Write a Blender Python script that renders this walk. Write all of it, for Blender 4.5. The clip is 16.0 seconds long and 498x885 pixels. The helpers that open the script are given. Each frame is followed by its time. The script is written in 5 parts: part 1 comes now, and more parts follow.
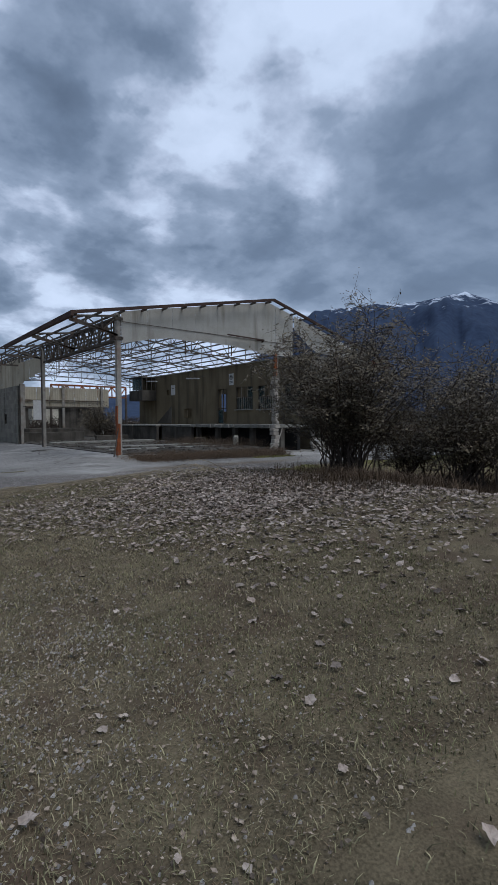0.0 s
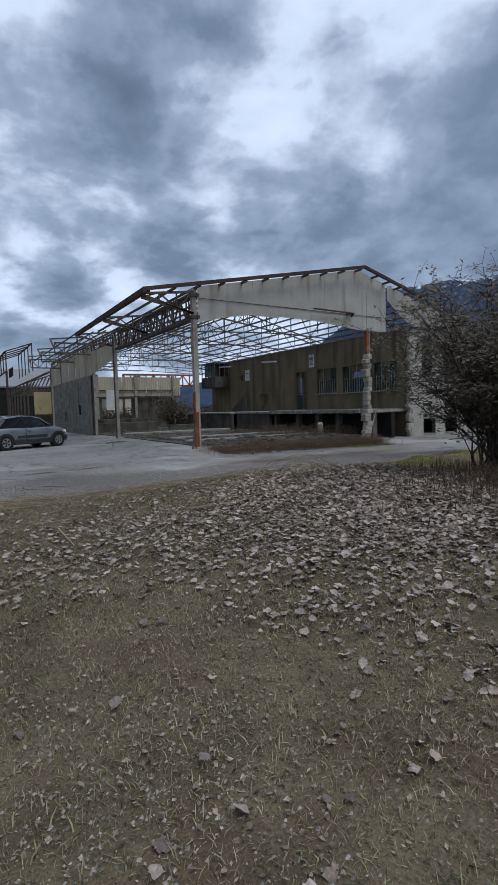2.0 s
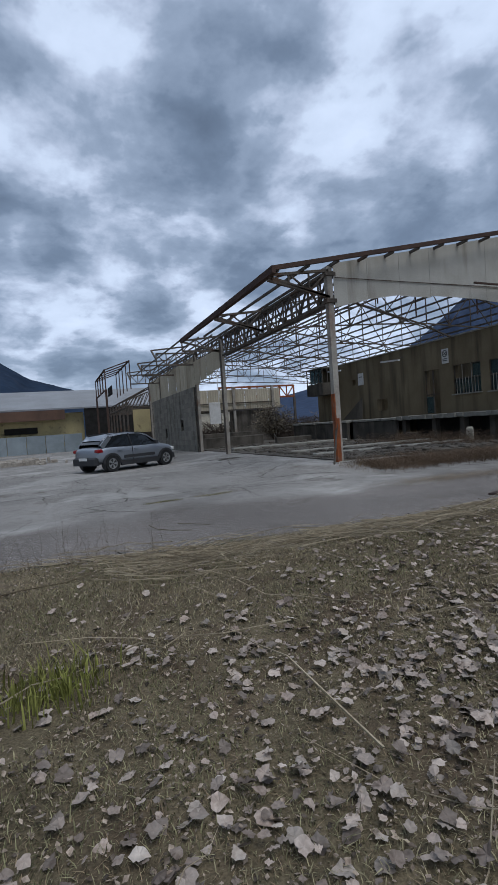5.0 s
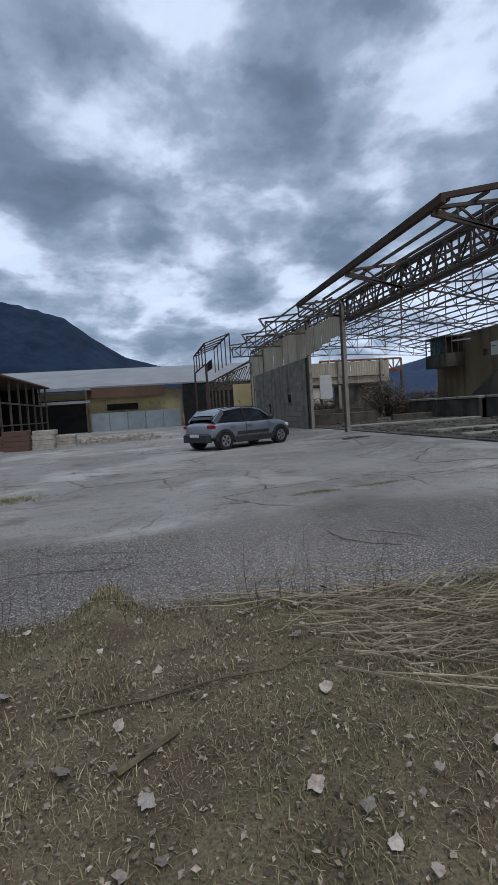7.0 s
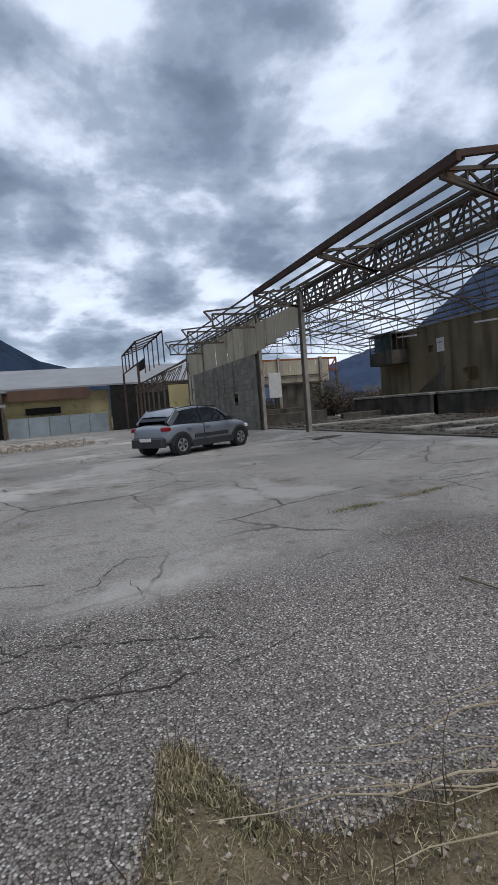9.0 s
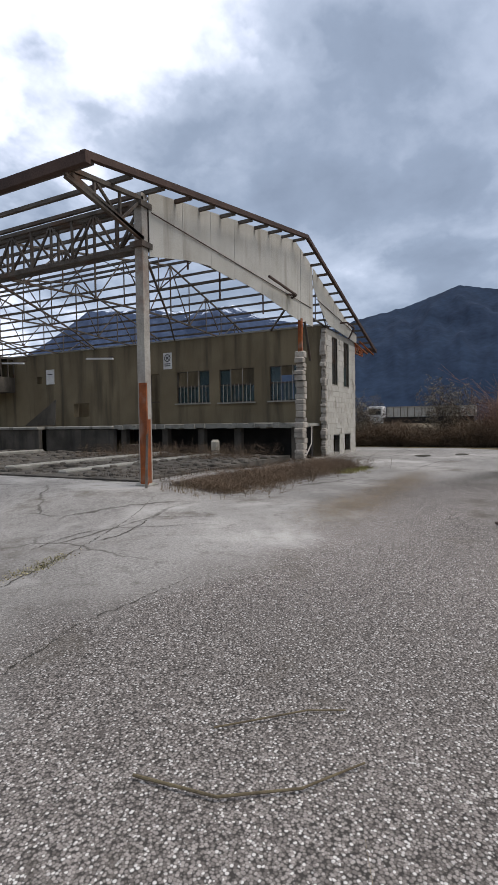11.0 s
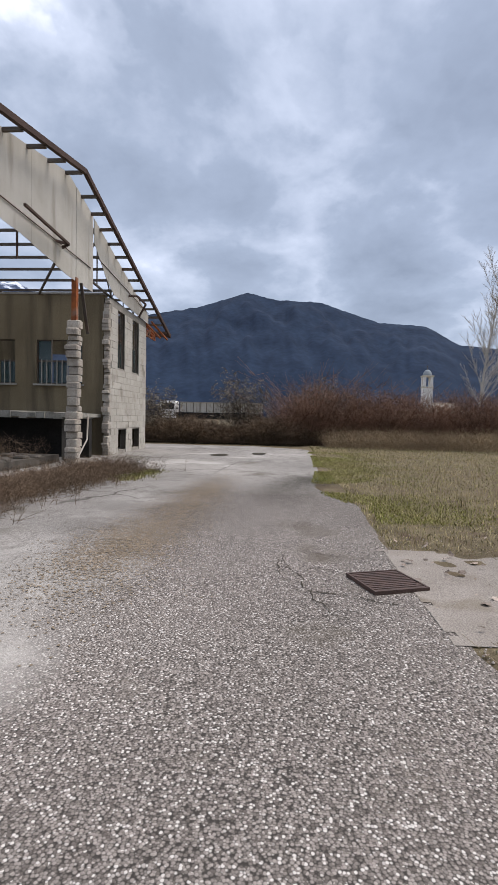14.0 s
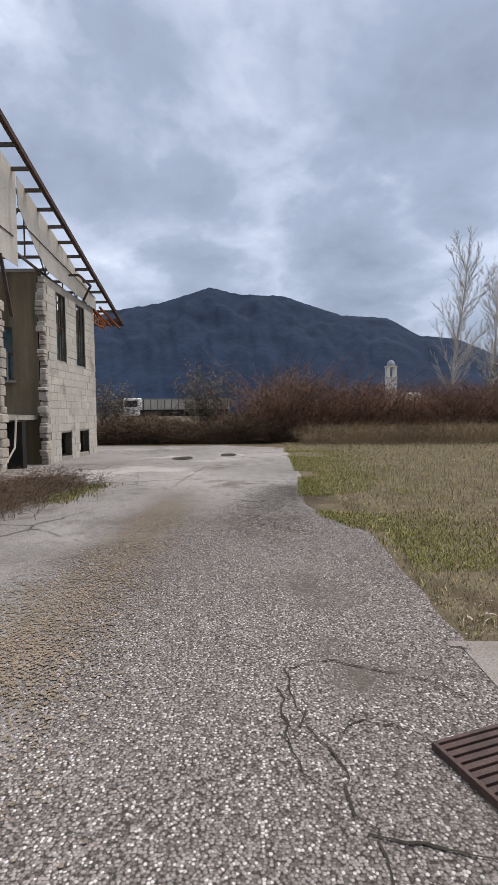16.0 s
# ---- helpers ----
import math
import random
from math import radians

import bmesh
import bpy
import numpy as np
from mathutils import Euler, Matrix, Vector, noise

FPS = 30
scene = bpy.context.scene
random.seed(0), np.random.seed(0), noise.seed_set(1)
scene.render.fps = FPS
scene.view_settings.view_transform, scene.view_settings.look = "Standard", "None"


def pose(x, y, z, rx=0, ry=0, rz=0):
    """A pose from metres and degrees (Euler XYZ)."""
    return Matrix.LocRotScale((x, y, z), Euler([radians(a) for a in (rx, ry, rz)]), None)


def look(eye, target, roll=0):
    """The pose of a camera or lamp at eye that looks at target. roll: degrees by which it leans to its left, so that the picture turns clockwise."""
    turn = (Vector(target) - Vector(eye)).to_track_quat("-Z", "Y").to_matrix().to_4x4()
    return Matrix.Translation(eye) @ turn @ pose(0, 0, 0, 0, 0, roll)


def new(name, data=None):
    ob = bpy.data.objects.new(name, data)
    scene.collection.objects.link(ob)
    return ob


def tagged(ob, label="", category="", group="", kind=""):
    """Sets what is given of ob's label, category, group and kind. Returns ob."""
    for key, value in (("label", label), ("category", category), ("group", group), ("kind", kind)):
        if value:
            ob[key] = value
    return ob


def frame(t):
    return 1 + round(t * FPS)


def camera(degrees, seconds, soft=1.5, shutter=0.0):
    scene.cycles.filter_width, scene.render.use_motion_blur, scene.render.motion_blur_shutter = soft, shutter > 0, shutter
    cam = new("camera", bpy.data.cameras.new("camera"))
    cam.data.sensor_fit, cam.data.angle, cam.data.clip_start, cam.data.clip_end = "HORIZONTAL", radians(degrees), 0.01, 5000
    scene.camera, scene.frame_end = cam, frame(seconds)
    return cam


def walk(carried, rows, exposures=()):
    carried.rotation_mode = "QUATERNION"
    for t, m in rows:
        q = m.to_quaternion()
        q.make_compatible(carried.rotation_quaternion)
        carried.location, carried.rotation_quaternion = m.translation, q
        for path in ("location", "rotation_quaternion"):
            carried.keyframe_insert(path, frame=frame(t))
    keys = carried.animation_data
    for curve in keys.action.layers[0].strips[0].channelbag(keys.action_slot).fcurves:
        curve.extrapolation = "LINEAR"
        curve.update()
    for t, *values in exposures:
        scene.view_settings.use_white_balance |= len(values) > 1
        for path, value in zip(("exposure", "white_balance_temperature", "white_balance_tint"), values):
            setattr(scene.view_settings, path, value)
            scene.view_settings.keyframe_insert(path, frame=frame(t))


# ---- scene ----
cam = camera(52.4, 16.0)
PATH = [
    (0, (0.311, -0.001, 1.44), (1.544, 1.571, 1.354), -0.2),
    (0.5, (0.496, 0.534, 1.43), (1.707, 2.122, 1.319), -0.1),
    (1, (0.702, 1.08, 1.422), (1.842, 2.718, 1.292), -0.4),
    (1.5, (0.802, 1.679, 1.427), (1.866, 3.368, 1.305), -1.0),
    (2, (0.942, 2.228, 1.428), (1.956, 3.946, 1.293), -1.6),
    (2.5, (1.017, 2.812, 1.403), (2.008, 4.542, 1.24), -1.9),
    (3, (1.11, 3.42, 1.366), (2.087, 5.156, 1.2), -2.4),
    (3.5, (1.115, 3.997, 1.365), (2.087, 5.739, 1.226), -3.2),
    (4, (1.095, 4.574, 1.357), (2.052, 6.327, 1.267), -3.7),
    (4.5, (1.002, 5.167, 1.334), (1.888, 6.959, 1.26), -3.7),
    (5, (0.916, 5.781, 1.312), (1.636, 7.646, 1.246), -4.0),
    (5.2, (0.865, 6.026, 1.318), (1.526, 7.912, 1.24), -3.9),
    (7.3, (0.266, 8.421, 1.288), (0.629, 10.384, 1.155), -3.5),
    (7.5, (0.173, 8.642, 1.262), (0.526, 10.607, 1.136), -3.4),
    (8, (-0.03, 9.217, 1.25), (0.335, 11.181, 1.154), -3.5),
    (8.5, (-0.151, 9.71, 1.292), (0.321, 11.651, 1.18), -4.2),
    (9, (-0.268, 10.241, 1.247), (0.409, 12.118, 1.104), -4.6),
    (9.5, (-0.162, 10.744, 1.278), (0.835, 12.472, 1.139), -4.0),
    (10, (0.031, 11.185, 1.283), (1.37, 12.666, 1.162), -2.9),
    (10.2, (0.165, 11.322, 1.302), (1.622, 12.688, 1.2), -2.6),
    (12.3, (1.733, 11.968, 1.172), (3.688, 12.374, 1.066), 2.0),
    (12.5, (1.921, 12.005, 1.178), (3.884, 12.369, 1.072), 2.0),
    (13, (2.447, 12.115, 1.2), (4.428, 12.373, 1.101), 2.3),
    (13.5, (2.968, 12.257, 1.201), (4.958, 12.438, 1.101), 2.0),
    (14, (3.552, 12.331, 1.212), (5.545, 12.473, 1.114), 1.3),
    (14.5, (4.071, 12.431, 1.213), (6.066, 12.545, 1.117), 0.6),
    (15, (4.617, 12.458, 1.223), (6.613, 12.537, 1.119), 0.1),
    (15.5, (5.147, 12.506, 1.219), (7.144, 12.539, 1.112), -0.2),
    (16, (5.678, 12.479, 1.238), (7.674, 12.494, 1.121), -0.5),
]
walk(cam, [(t, look(e, g, r)) for t, e, g, r in PATH],
     exposures=[(0, -0.12, 5800, 10), (3, 0.1, 5900, 10), (5, 0.0, 5900, 10), (7.5, 0.05, 5950, 10), (9, 0.25, 6250, 11), (10, 0.42, 6450, 12), (12.5, 1.08, 6700, 15), (16, 0.98, 6800, 16)])

# ---- world and sun ----
world = bpy.data.worlds.new("overcast")
scene.world = world
world.use_nodes = True
wn, wl = world.node_tree.nodes, world.node_tree.links
wn.clear()


def wnode(kind, **kw):
    n = wn.new(kind)
    for k, v in kw.items():
        n.inputs[k].default_value = v
    return n


def wmath(op, a, b=None):
    n = wn.new("ShaderNodeMath")
    n.operation = op
    for i, v in enumerate((a, b)):
        if v is None:
            continue
        if isinstance(v, (int, float)):
            n.inputs[i].default_value = v
        else:
            wl.new(v, n.inputs[i])
    return n.outputs[0]


tc = wn.new("ShaderNodeTexCoord")
sep = wn.new("ShaderNodeSeparateXYZ")
wl.new(tc.outputs["Generated"], sep.inputs[0])
up = wmath("ADD", wmath("MAXIMUM", sep.outputs[2], 0.0), 0.32)
flat = wn.new("ShaderNodeCombineXYZ")
wl.new(wmath("DIVIDE", sep.outputs[0], up), flat.inputs[0])
wl.new(wmath("DIVIDE", sep.outputs[1], up), flat.inputs[1])
big = wnode("ShaderNodeTexNoise", Scale=1.1, Detail=2.0, Roughness=0.5)
fine = wnode("ShaderNodeTexNoise", Scale=2.7, Detail=12.0, Roughness=0.54, Distortion=0.15)
for n, off in ((big, (3.1, 7.7, 0.4)), (fine, (1.2, 0.3, 2.0))):
    mv = wn.new("ShaderNodeVectorMath")
    mv.inputs[1].default_value = off
    wl.new(flat.outputs[0], mv.inputs[0])
    wl.new(mv.outputs[0], n.inputs["Vector"])
cover = wmath("ADD", wmath("MULTIPLY", big.outputs[0], 0.34), wmath("MULTIPLY", fine.outputs[0], 0.70))
# puffs: rounded dark bellies with bright seams
warp = wnode("ShaderNodeTexNoise", Scale=2.2, Detail=6.0, Roughness=0.6)
wl.new(flat.outputs[0], warp.inputs["Vector"])
bent = wn.new("ShaderNodeVectorMath")
bent.operation = "MULTIPLY_ADD"
wl.new(warp.outputs["Color"], bent.inputs[0])
bent.inputs[1].default_value = (0.55, 0.55, 0.0)
wl.new(flat.outputs[0], bent.inputs[2])
puff = wn.new("ShaderNodeTexVoronoi")
puff.voronoi_dimensions, puff.feature = "2D", "SMOOTH_F1"
for k, v in (("Scale", 2.4), ("Detail", 3.0), ("Roughness", 0.5), ("Smoothness", 0.5)):
    puff.inputs[k].default_value = v
wl.new(bent.outputs[0], puff.inputs["Vector"])
cover = wmath("SUBTRACT", cover, wmath("MULTIPLY", wmath("SUBTRACT", puff.outputs["Distance"], 0.68), 0.24))
# the cover thickens to the east and to the north-west
east = wmath("MINIMUM", wmath("MULTIPLY", wmath("MAXIMUM", wmath("SUBTRACT", sep.outputs[0], 0.5), 0.0), 1.5), 0.48)
cover = wmath("ADD", cover, wmath("MULTIPLY", wmath("SUBTRACT", 0.86, cover), east))
cover = wmath("ADD", cover, wmath("MULTIPLY", wmath("MAXIMUM", wmath("SUBTRACT", 0.38, sep.outputs[0]), 0.0), 0.15))
ramp = wn.new("ShaderNodeValToRGB")
wl.new(cover, ramp.inputs[0])
el = ramp.color_ramp.elements
el[0].position, el[0].color = 0.405, (0.53, 0.58, 0.665, 1)
el[1].position, el[1].color = 0.86, (0.068, 0.088, 0.12, 1)
for p, c in ((0.475, (0.475, 0.525, 0.605, 1)), (0.515, (0.375, 0.415, 0.49, 1)), (0.57, (0.233, 0.275, 0.34, 1)), (0.67, (0.134, 0.168, 0.22, 1))):
    e = el.new(p)
    e.color = c
sky = wn.new("ShaderNodeTexSky")
sky.sky_type, sky.sun_disc = "NISHITA", False
sky.sun_elevation, sky.sun_rotation = radians(61), radians(165)
mixs = wn.new("ShaderNodeMixRGB")
mixs.blend_type = "ADD"
mixs.inputs[0].default_value = 0.006
wl.new(ramp.outputs[0], mixs.inputs[1])
wl.new(sky.outputs[0], mixs.inputs[2])
bg = wnode("ShaderNodeBackground", Strength=1.35)
wl.new(mixs.outputs[0], bg.inputs[0])
wo = wn.new("ShaderNodeOutputWorld")
wl.new(bg.outputs[0], wo.inputs[0])

sun = new("sun", bpy.data.lights.new("sun", "SUN"))
sun.data.energy, sun.data.angle, sun.data.color = 1.5, radians(40), (1.0, 0.96, 0.9)
sun.matrix_world = look((0, 0, 50), (-6, 22, 8))


# ---- materials ----
def mat(name, base, dark=None, scale=3.0, rough=0.85, bump=0.3, fine=40.0, metal=0.0, stains=0.0, stain=(0.05, 0.045, 0.035),
        streak=False, rand=0.0, island=0.0, low=0.35, high=0.65, grit=0.35):
    """A surface with colour variation at two scales, optional stains (streaks run down) and fine relief, in world metres."""
    m = bpy.data.materials.new(name)
    m.use_nodes = True
    n, l = m.node_tree.nodes, m.node_tree.links
    b = n["Principled BSDF"]
    b.inputs["Roughness"].default_value, b.inputs["Metallic"].default_value = rough, metal
    b.inputs["Specular IOR Level"].default_value = 0.12 if rough > 0.72 else 0.4
    geo = n.new("ShaderNodeNewGeometry")
    dark = dark or tuple(c * 0.6 for c in base)

    def noise_tex(sc, det, vec=None):
        t = n.new("ShaderNodeTexNoise")
        t.inputs["Scale"].default_value, t.inputs["Detail"].default_value = sc, det
        l.new(vec or geo.outputs["Position"], t.inputs["Vector"])
        return t.outputs[0]

    def ramped(v, lo, hi):
        r = n.new("ShaderNodeMapRange")
        r.inputs[1].default_value, r.inputs[2].default_value = lo, hi
        l.new(v, r.inputs[0])
        return r.outputs[0]

    def mixed(fac, a, c, blend="MIX"):
        x = n.new("ShaderNodeMixRGB")
        x.blend_type = blend
        for i, v in ((0, fac), (1, a), (2, c)):
            if isinstance(v, tuple):
                x.inputs[i].default_value = (*v, 1)
            elif isinstance(v, float):
                x.inputs[i].default_value = v
            else:
                l.new(v, x.inputs[i])
        return x.outputs[0]

    col = mixed(ramped(noise_tex(scale, 6.0), low, high), dark, base)
    f = noise_tex(fine, 4.0)
    col = mixed(grit, col, mixed(ramped(f, 0.3 + 0.2 * (grit - 0.35), 0.7 - 0.5 * (grit - 0.35)), tuple(c * 0.45 for c in base), tuple(min(1, c * 1.35) for c in base)))
    if stains:
        vec = None
        if streak:
            mp = n.new("ShaderNodeMapping")
            mp.inputs["Scale"].default_value = (1.0, 1.0, 0.1)
            l.new(geo.outputs["Position"], mp.inputs[0])
            vec = mp.outputs[0]
        s = noise_tex(2.2, 5.0, vec)
        r = ramped(s, 0.64 - 0.25 * stains, 0.74)
        k = n.new("ShaderNodeMath")
        k.operation = "MULTIPLY"
        k.inputs[1].default_value = 0.85
        l.new(r, k.inputs[0])
        col = mixed(k.outputs[0], col, stain)
    if rand or island:
        if rand:
            oi = n.new("ShaderNodeObjectInfo").outputs["Random"]
        else:
            oi = geo.outputs["Random Per Island"]
        a = rand or island
        r = n.new("ShaderNodeMapRange")
        r.inputs[3].default_value, r.inputs[4].default_value = 1 - a, 1 + a
        l.new(oi, r.inputs[0])
        col = mixed(1.0, col, r.outputs[0], "MULTIPLY")
    l.new(col, b.inputs["Base Color"])
    if bump:
        bp = n.new("ShaderNodeBump")
        bp.inputs["Strength"].default_value, bp.inputs["Distance"].default_value = bump, 0.01
        l.new(f, bp.inputs["Height"])
        l.new(bp.outputs[0], b.inputs["Normal"])
    return m


def asphalt_mat():
    """Old asphalt: exposed pale aggregate near the verge, smoother and greyer with worn pale patches further off."""
    m = bpy.data.materials.new("old_asphalt")
    m.use_nodes = True
    n, l = m.node_tree.nodes, m.node_tree.links
    b = n["Principled BSDF"]
    b.inputs["Roughness"].default_value = 0.9
    b.inputs["Specular IOR Level"].default_value = 0.2
    geo = n.new("ShaderNodeNewGeometry")
    pos = geo.outputs["Position"]

    def tex(kind, sc, **kw):
        t = n.new(kind)
        t.inputs["Scale"].default_value = sc
        for k, v in kw.items():
            t.inputs[k].default_value = v
        l.new(pos, t.inputs["Vector"])
        return t

    def rng(v, a, c, d=0.0, e=1.0):
        r = n.new("ShaderNodeMapRange")
        for i, x in enumerate((a, c, d, e)):
            r.inputs[i + 1].default_value = x
        l.new(v, r.inputs[0])
        return r.outputs[0]

    def mx(fac, a, c, blend="MIX"):
        x = n.new("ShaderNodeMixRGB")
        x.blend_type = blend
        for i, v in ((0, fac), (1, a), (2, c)):
            if isinstance(v, tuple):
                x.inputs[i].default_value = (*v, 1)
            elif isinstance(v, float):
                x.inputs[i].default_value = v
            else:
                l.new(v, x.inputs[i])
        return x.outputs[0]

    v = tex("ShaderNodeTexVoronoi", 98.0)
    grey = n.new("ShaderNodeSeparateColor")
    l.new(v.outputs["Color"], grey.inputs[0])
    cell = mx(rng(grey.outputs[0], 0.1, 1.0), (0.115, 0.10, 0.088), (0.33, 0.295, 0.265))
    cell = mx(rng(grey.outputs[1], 0.86, 0.93), cell, (0.56, 0.53, 0.49))
    cell = mx(rng(v.outputs["Distance"], 0.42, 0.8), cell, (0.045, 0.04, 0.035))
    smooth = mx(rng(tex("ShaderNodeTexNoise", 0.5, Detail=8.0).outputs[0], 0.35, 0.65), (0.19, 0.178, 0.162), (0.33, 0.312, 0.285))
    smooth = mx(0.6, smooth, mx(rng(tex("ShaderNodeTexNoise", 38.0, Detail=8.0, Roughness=0.85).outputs[0], 0.40, 0.60), (0.085, 0.078, 0.07), (0.43, 0.405, 0.37)))
    smooth = mx(rng(tex("ShaderNodeTexNoise", 5.0, Detail=9.0, Roughness=0.75).outputs[0], 0.52, 0.66, 0.0, 0.65), smooth, (0.12, 0.108, 0.094))
    sx = n.new("ShaderNodeSeparateXYZ")
    l.new(pos, sx.inputs[0])
    wob = n.new("ShaderNodeMath")
    wob.operation = "MULTIPLY_ADD"
    wob.inputs[1].default_value = 3.2
    l.new(tex("ShaderNodeTexNoise", 0.45, Detail=4.0).outputs[0], wob.inputs[0])
    l.new(sx.outputs[1], wob.inputs[2])
    far = rng(wob.outputs[0], 15.1, 15.9)
    farx = rng(sx.outputs[0], 11.5, 12.6)
    mxx = n.new("ShaderNodeMath")
    mxx.operation = "MAXIMUM"
    l.new(far, mxx.inputs[0])
    l.new(farx, mxx.inputs[1])
    col = mx(mxx.outputs[0], cell, smooth)
    web = n.new("ShaderNodeTexVoronoi")
    web.feature = "DISTANCE_TO_EDGE"
    web.inputs["Scale"].default_value = 0.55
    wv = n.new("ShaderNodeMixRGB")
    wv.inputs[0].default_value = 0.22
    l.new(pos, wv.inputs[1])
    l.new(tex("ShaderNodeTexNoise", 2.5, Detail=6.0).outputs["Color"], wv.inputs[2])
    l.new(wv.outputs[0], web.inputs["Vector"])
    thin = rng(web.outputs["Distance"], 0.004, 0.012, 0.8, 0.0)
    thin2 = n.new("ShaderNodeMath")
    thin2.operation = "MULTIPLY"
    l.new(thin, thin2.inputs[0])
    l.new(rng(tex("ShaderNodeTexNoise", 0.35, Detail=2.0).outputs[0], 0.42, 0.54), thin2.inputs[1])
    thin3 = n.new("ShaderNodeMath")
    thin3.operation = "MULTIPLY"
    l.new(thin2.outputs[0], thin3.inputs[0])
    l.new(mxx.outputs[0], thin3.inputs[1])
    col = mx(thin3.outputs[0], col, (0.05, 0.043, 0.033))
    pale = rng(tex("ShaderNodeTexNoise", 0.34, Detail=9.0, Roughness=0.62, Distortion=0.4).outputs[0], 0.53, 0.60, 0.0, 0.6)
    pale2 = n.new("ShaderNodeMath")
    pale2.operation = "MULTIPLY"
    l.new(pale, pale2.inputs[0])
    l.new(mxx.outputs[0], pale2.inputs[1])
    col = mx(pale2.outputs[0], col, (0.44, 0.42, 0.385))
    dirt = rng(tex("ShaderNodeTexNoise", 0.8, Detail=7.0, Roughness=0.65).outputs[0], 0.57, 0.70, 0.0, 0.8)
    col = mx(dirt, col, (0.10, 0.085, 0.065))
    tint = rng(tex("ShaderNodeTexNoise", 0.23, Detail=3.0).outputs[0], 0.4, 0.65, 0.82, 1.12)
    col = mx(1.0, col, tint, "MULTIPLY")
    l.new(col, b.inputs["Base Color"])
    bp = n.new("ShaderNodeBump")
    bp.inputs["Strength"].default_value, bp.inputs["Distance"].default_value = 0.7, 0.006
    bp.invert = True
    l.new(v.outputs["Distance"], bp.inputs["Height"])
    l.new(bp.outputs[0], b.inputs["Normal"])
    return m


def glass_mat():
    m = bpy.data.materials.new("old_window_glass")
    m.use_nodes = True
    b = m.node_tree.nodes["Principled BSDF"]
    b.inputs["Base Color"].default_value = (0.06, 0.115, 0.12, 1)
    b.inputs["Roughness"].default_value = 0.18
    b.inputs["Transmission Weight"].default_value = 0.6
    return m


M_ASPHALT = asphalt_mat()
M_GLASS = glass_mat()
M_SOIL = mat("soil_and_dry_grass", (0.165, 0.133, 0.082), (0.036, 0.03, 0.018), 3.0, 0.95, 1.0, 85.0, stains=0.7, stain=(0.085, 0.056, 0.04), low=0.3, high=0.62, grit=0.48)
M_BLADE = mat("dry_grass_blades", (0.31, 0.265, 0.165), (0.10, 0.112, 0.04), 1.3, 0.8, 0.0, 20, island=0.7)
M_FIELD = mat("straw_and_green_field_grass", (0.40, 0.33, 0.19), (0.21, 0.21, 0.08), 0.9, 0.85, 0.0, 20, island=0.5)
M_GREEN = mat("green_grass", (0.20, 0.21, 0.05), (0.28, 0.24, 0.11), 0.7, 0.8, 0.0, 20, island=0.45)
M_CRUMB = mat("crumbled_leaf_bits", (0.30, 0.245, 0.19), (0.075, 0.05, 0.034), 40.0, 0.9, 0.0, 90, island=0.8)
M_BRUSH = mat("brown_dead_brush", (0.15, 0.105, 0.07), (0.075, 0.055, 0.038), 0.8, 0.9, 0.0, 30, island=0.5)
M_LEAF = mat("fallen_leaves", (0.39, 0.33, 0.28), (0.17, 0.12, 0.09), 6.0, 0.75, 0.2, 60, island=0.55)
M_LEAF1 = mat("fallen_leaf", (0.40, 0.35, 0.30), (0.24, 0.185, 0.14), 9.0, 0.75, 0.2, 60, rand=0.4)
M_STEM = mat("dry_stalks", (0.38, 0.32, 0.22), (0.20, 0.155, 0.10), 4.0, 0.85, 0.1, 60, island=0.4)
M_PEBBLE = mat("pale_pebbles", (0.40, 0.37, 0.33), (0.22, 0.20, 0.18), 8.0, 0.8, 0.2, 90, island=0.4)
M_CEMENT = mat("fibre_cement_sheet", (0.47, 0.45, 0.40), (0.36, 0.34, 0.29), 1.2, 0.85, 0.25, 50, stains=0.35, stain=(0.16, 0.14, 0.105), streak=True, rand=0.06)
M_CREAM = mat("cream_corrugated_sheet", (0.52, 0.46, 0.345), (0.40, 0.35, 0.26), 1.0, 0.8, 0.15, 40, stains=0.35, stain=(0.20, 0.15, 0.09), streak=True, rand=0.08)
M_WALL = mat("grimy_brown_render", (0.235, 0.19, 0.12), (0.145, 0.115, 0.072), 0.7, 0.92, 0.4, 30, stains=0.68, stain=(0.052, 0.046, 0.036), streak=True)
# Dark concrete tone with still darker streaks running down.
M_DOCK = mat("dark_concrete", (0.135, 0.12, 0.10), (0.04, 0.036, 0.03), 1.3, 0.92, 0.5, 25, stains=0.6, stain=(0.035, 0.032, 0.028), streak=True)
M_SLAB = mat("dock_concrete", (0.36, 0.345, 0.30), (0.19, 0.18, 0.15), 2.2, 0.9, 0.5, 35, stains=0.4)
M_BLOCK = mat("concrete_block", (0.45, 0.425, 0.37), (0.36, 0.335, 0.285), 1.5, 0.92, 0.5, 60, stains=0.25, stain=(0.22, 0.195, 0.155), rand=0.06)
M_BLOCKD = mat("weathered_block", (0.255, 0.235, 0.195), (0.17, 0.16, 0.135), 1.6, 0.92, 0.5, 50, stains=0.4, stain=(0.08, 0.075, 0.06), streak=True, rand=0.16)
M_MORTAR = mat("mortar", (0.31, 0.29, 0.25), (0.22, 0.20, 0.17), 4.0, 0.95, 0.4, 70)
M_STEEL = mat("aged_painted_steel", (0.125, 0.108, 0.09), (0.052, 0.042, 0.034), 2.5, 0.75, 0.2, 40, stains=0.5, stain=(0.10, 0.052, 0.03))
M_PALE = mat("pale_painted_steel", (0.37, 0.34, 0.29), (0.22, 0.19, 0.155), 3.0, 0.65, 0.2, 40, stains=0.45, stain=(0.15, 0.075, 0.04))
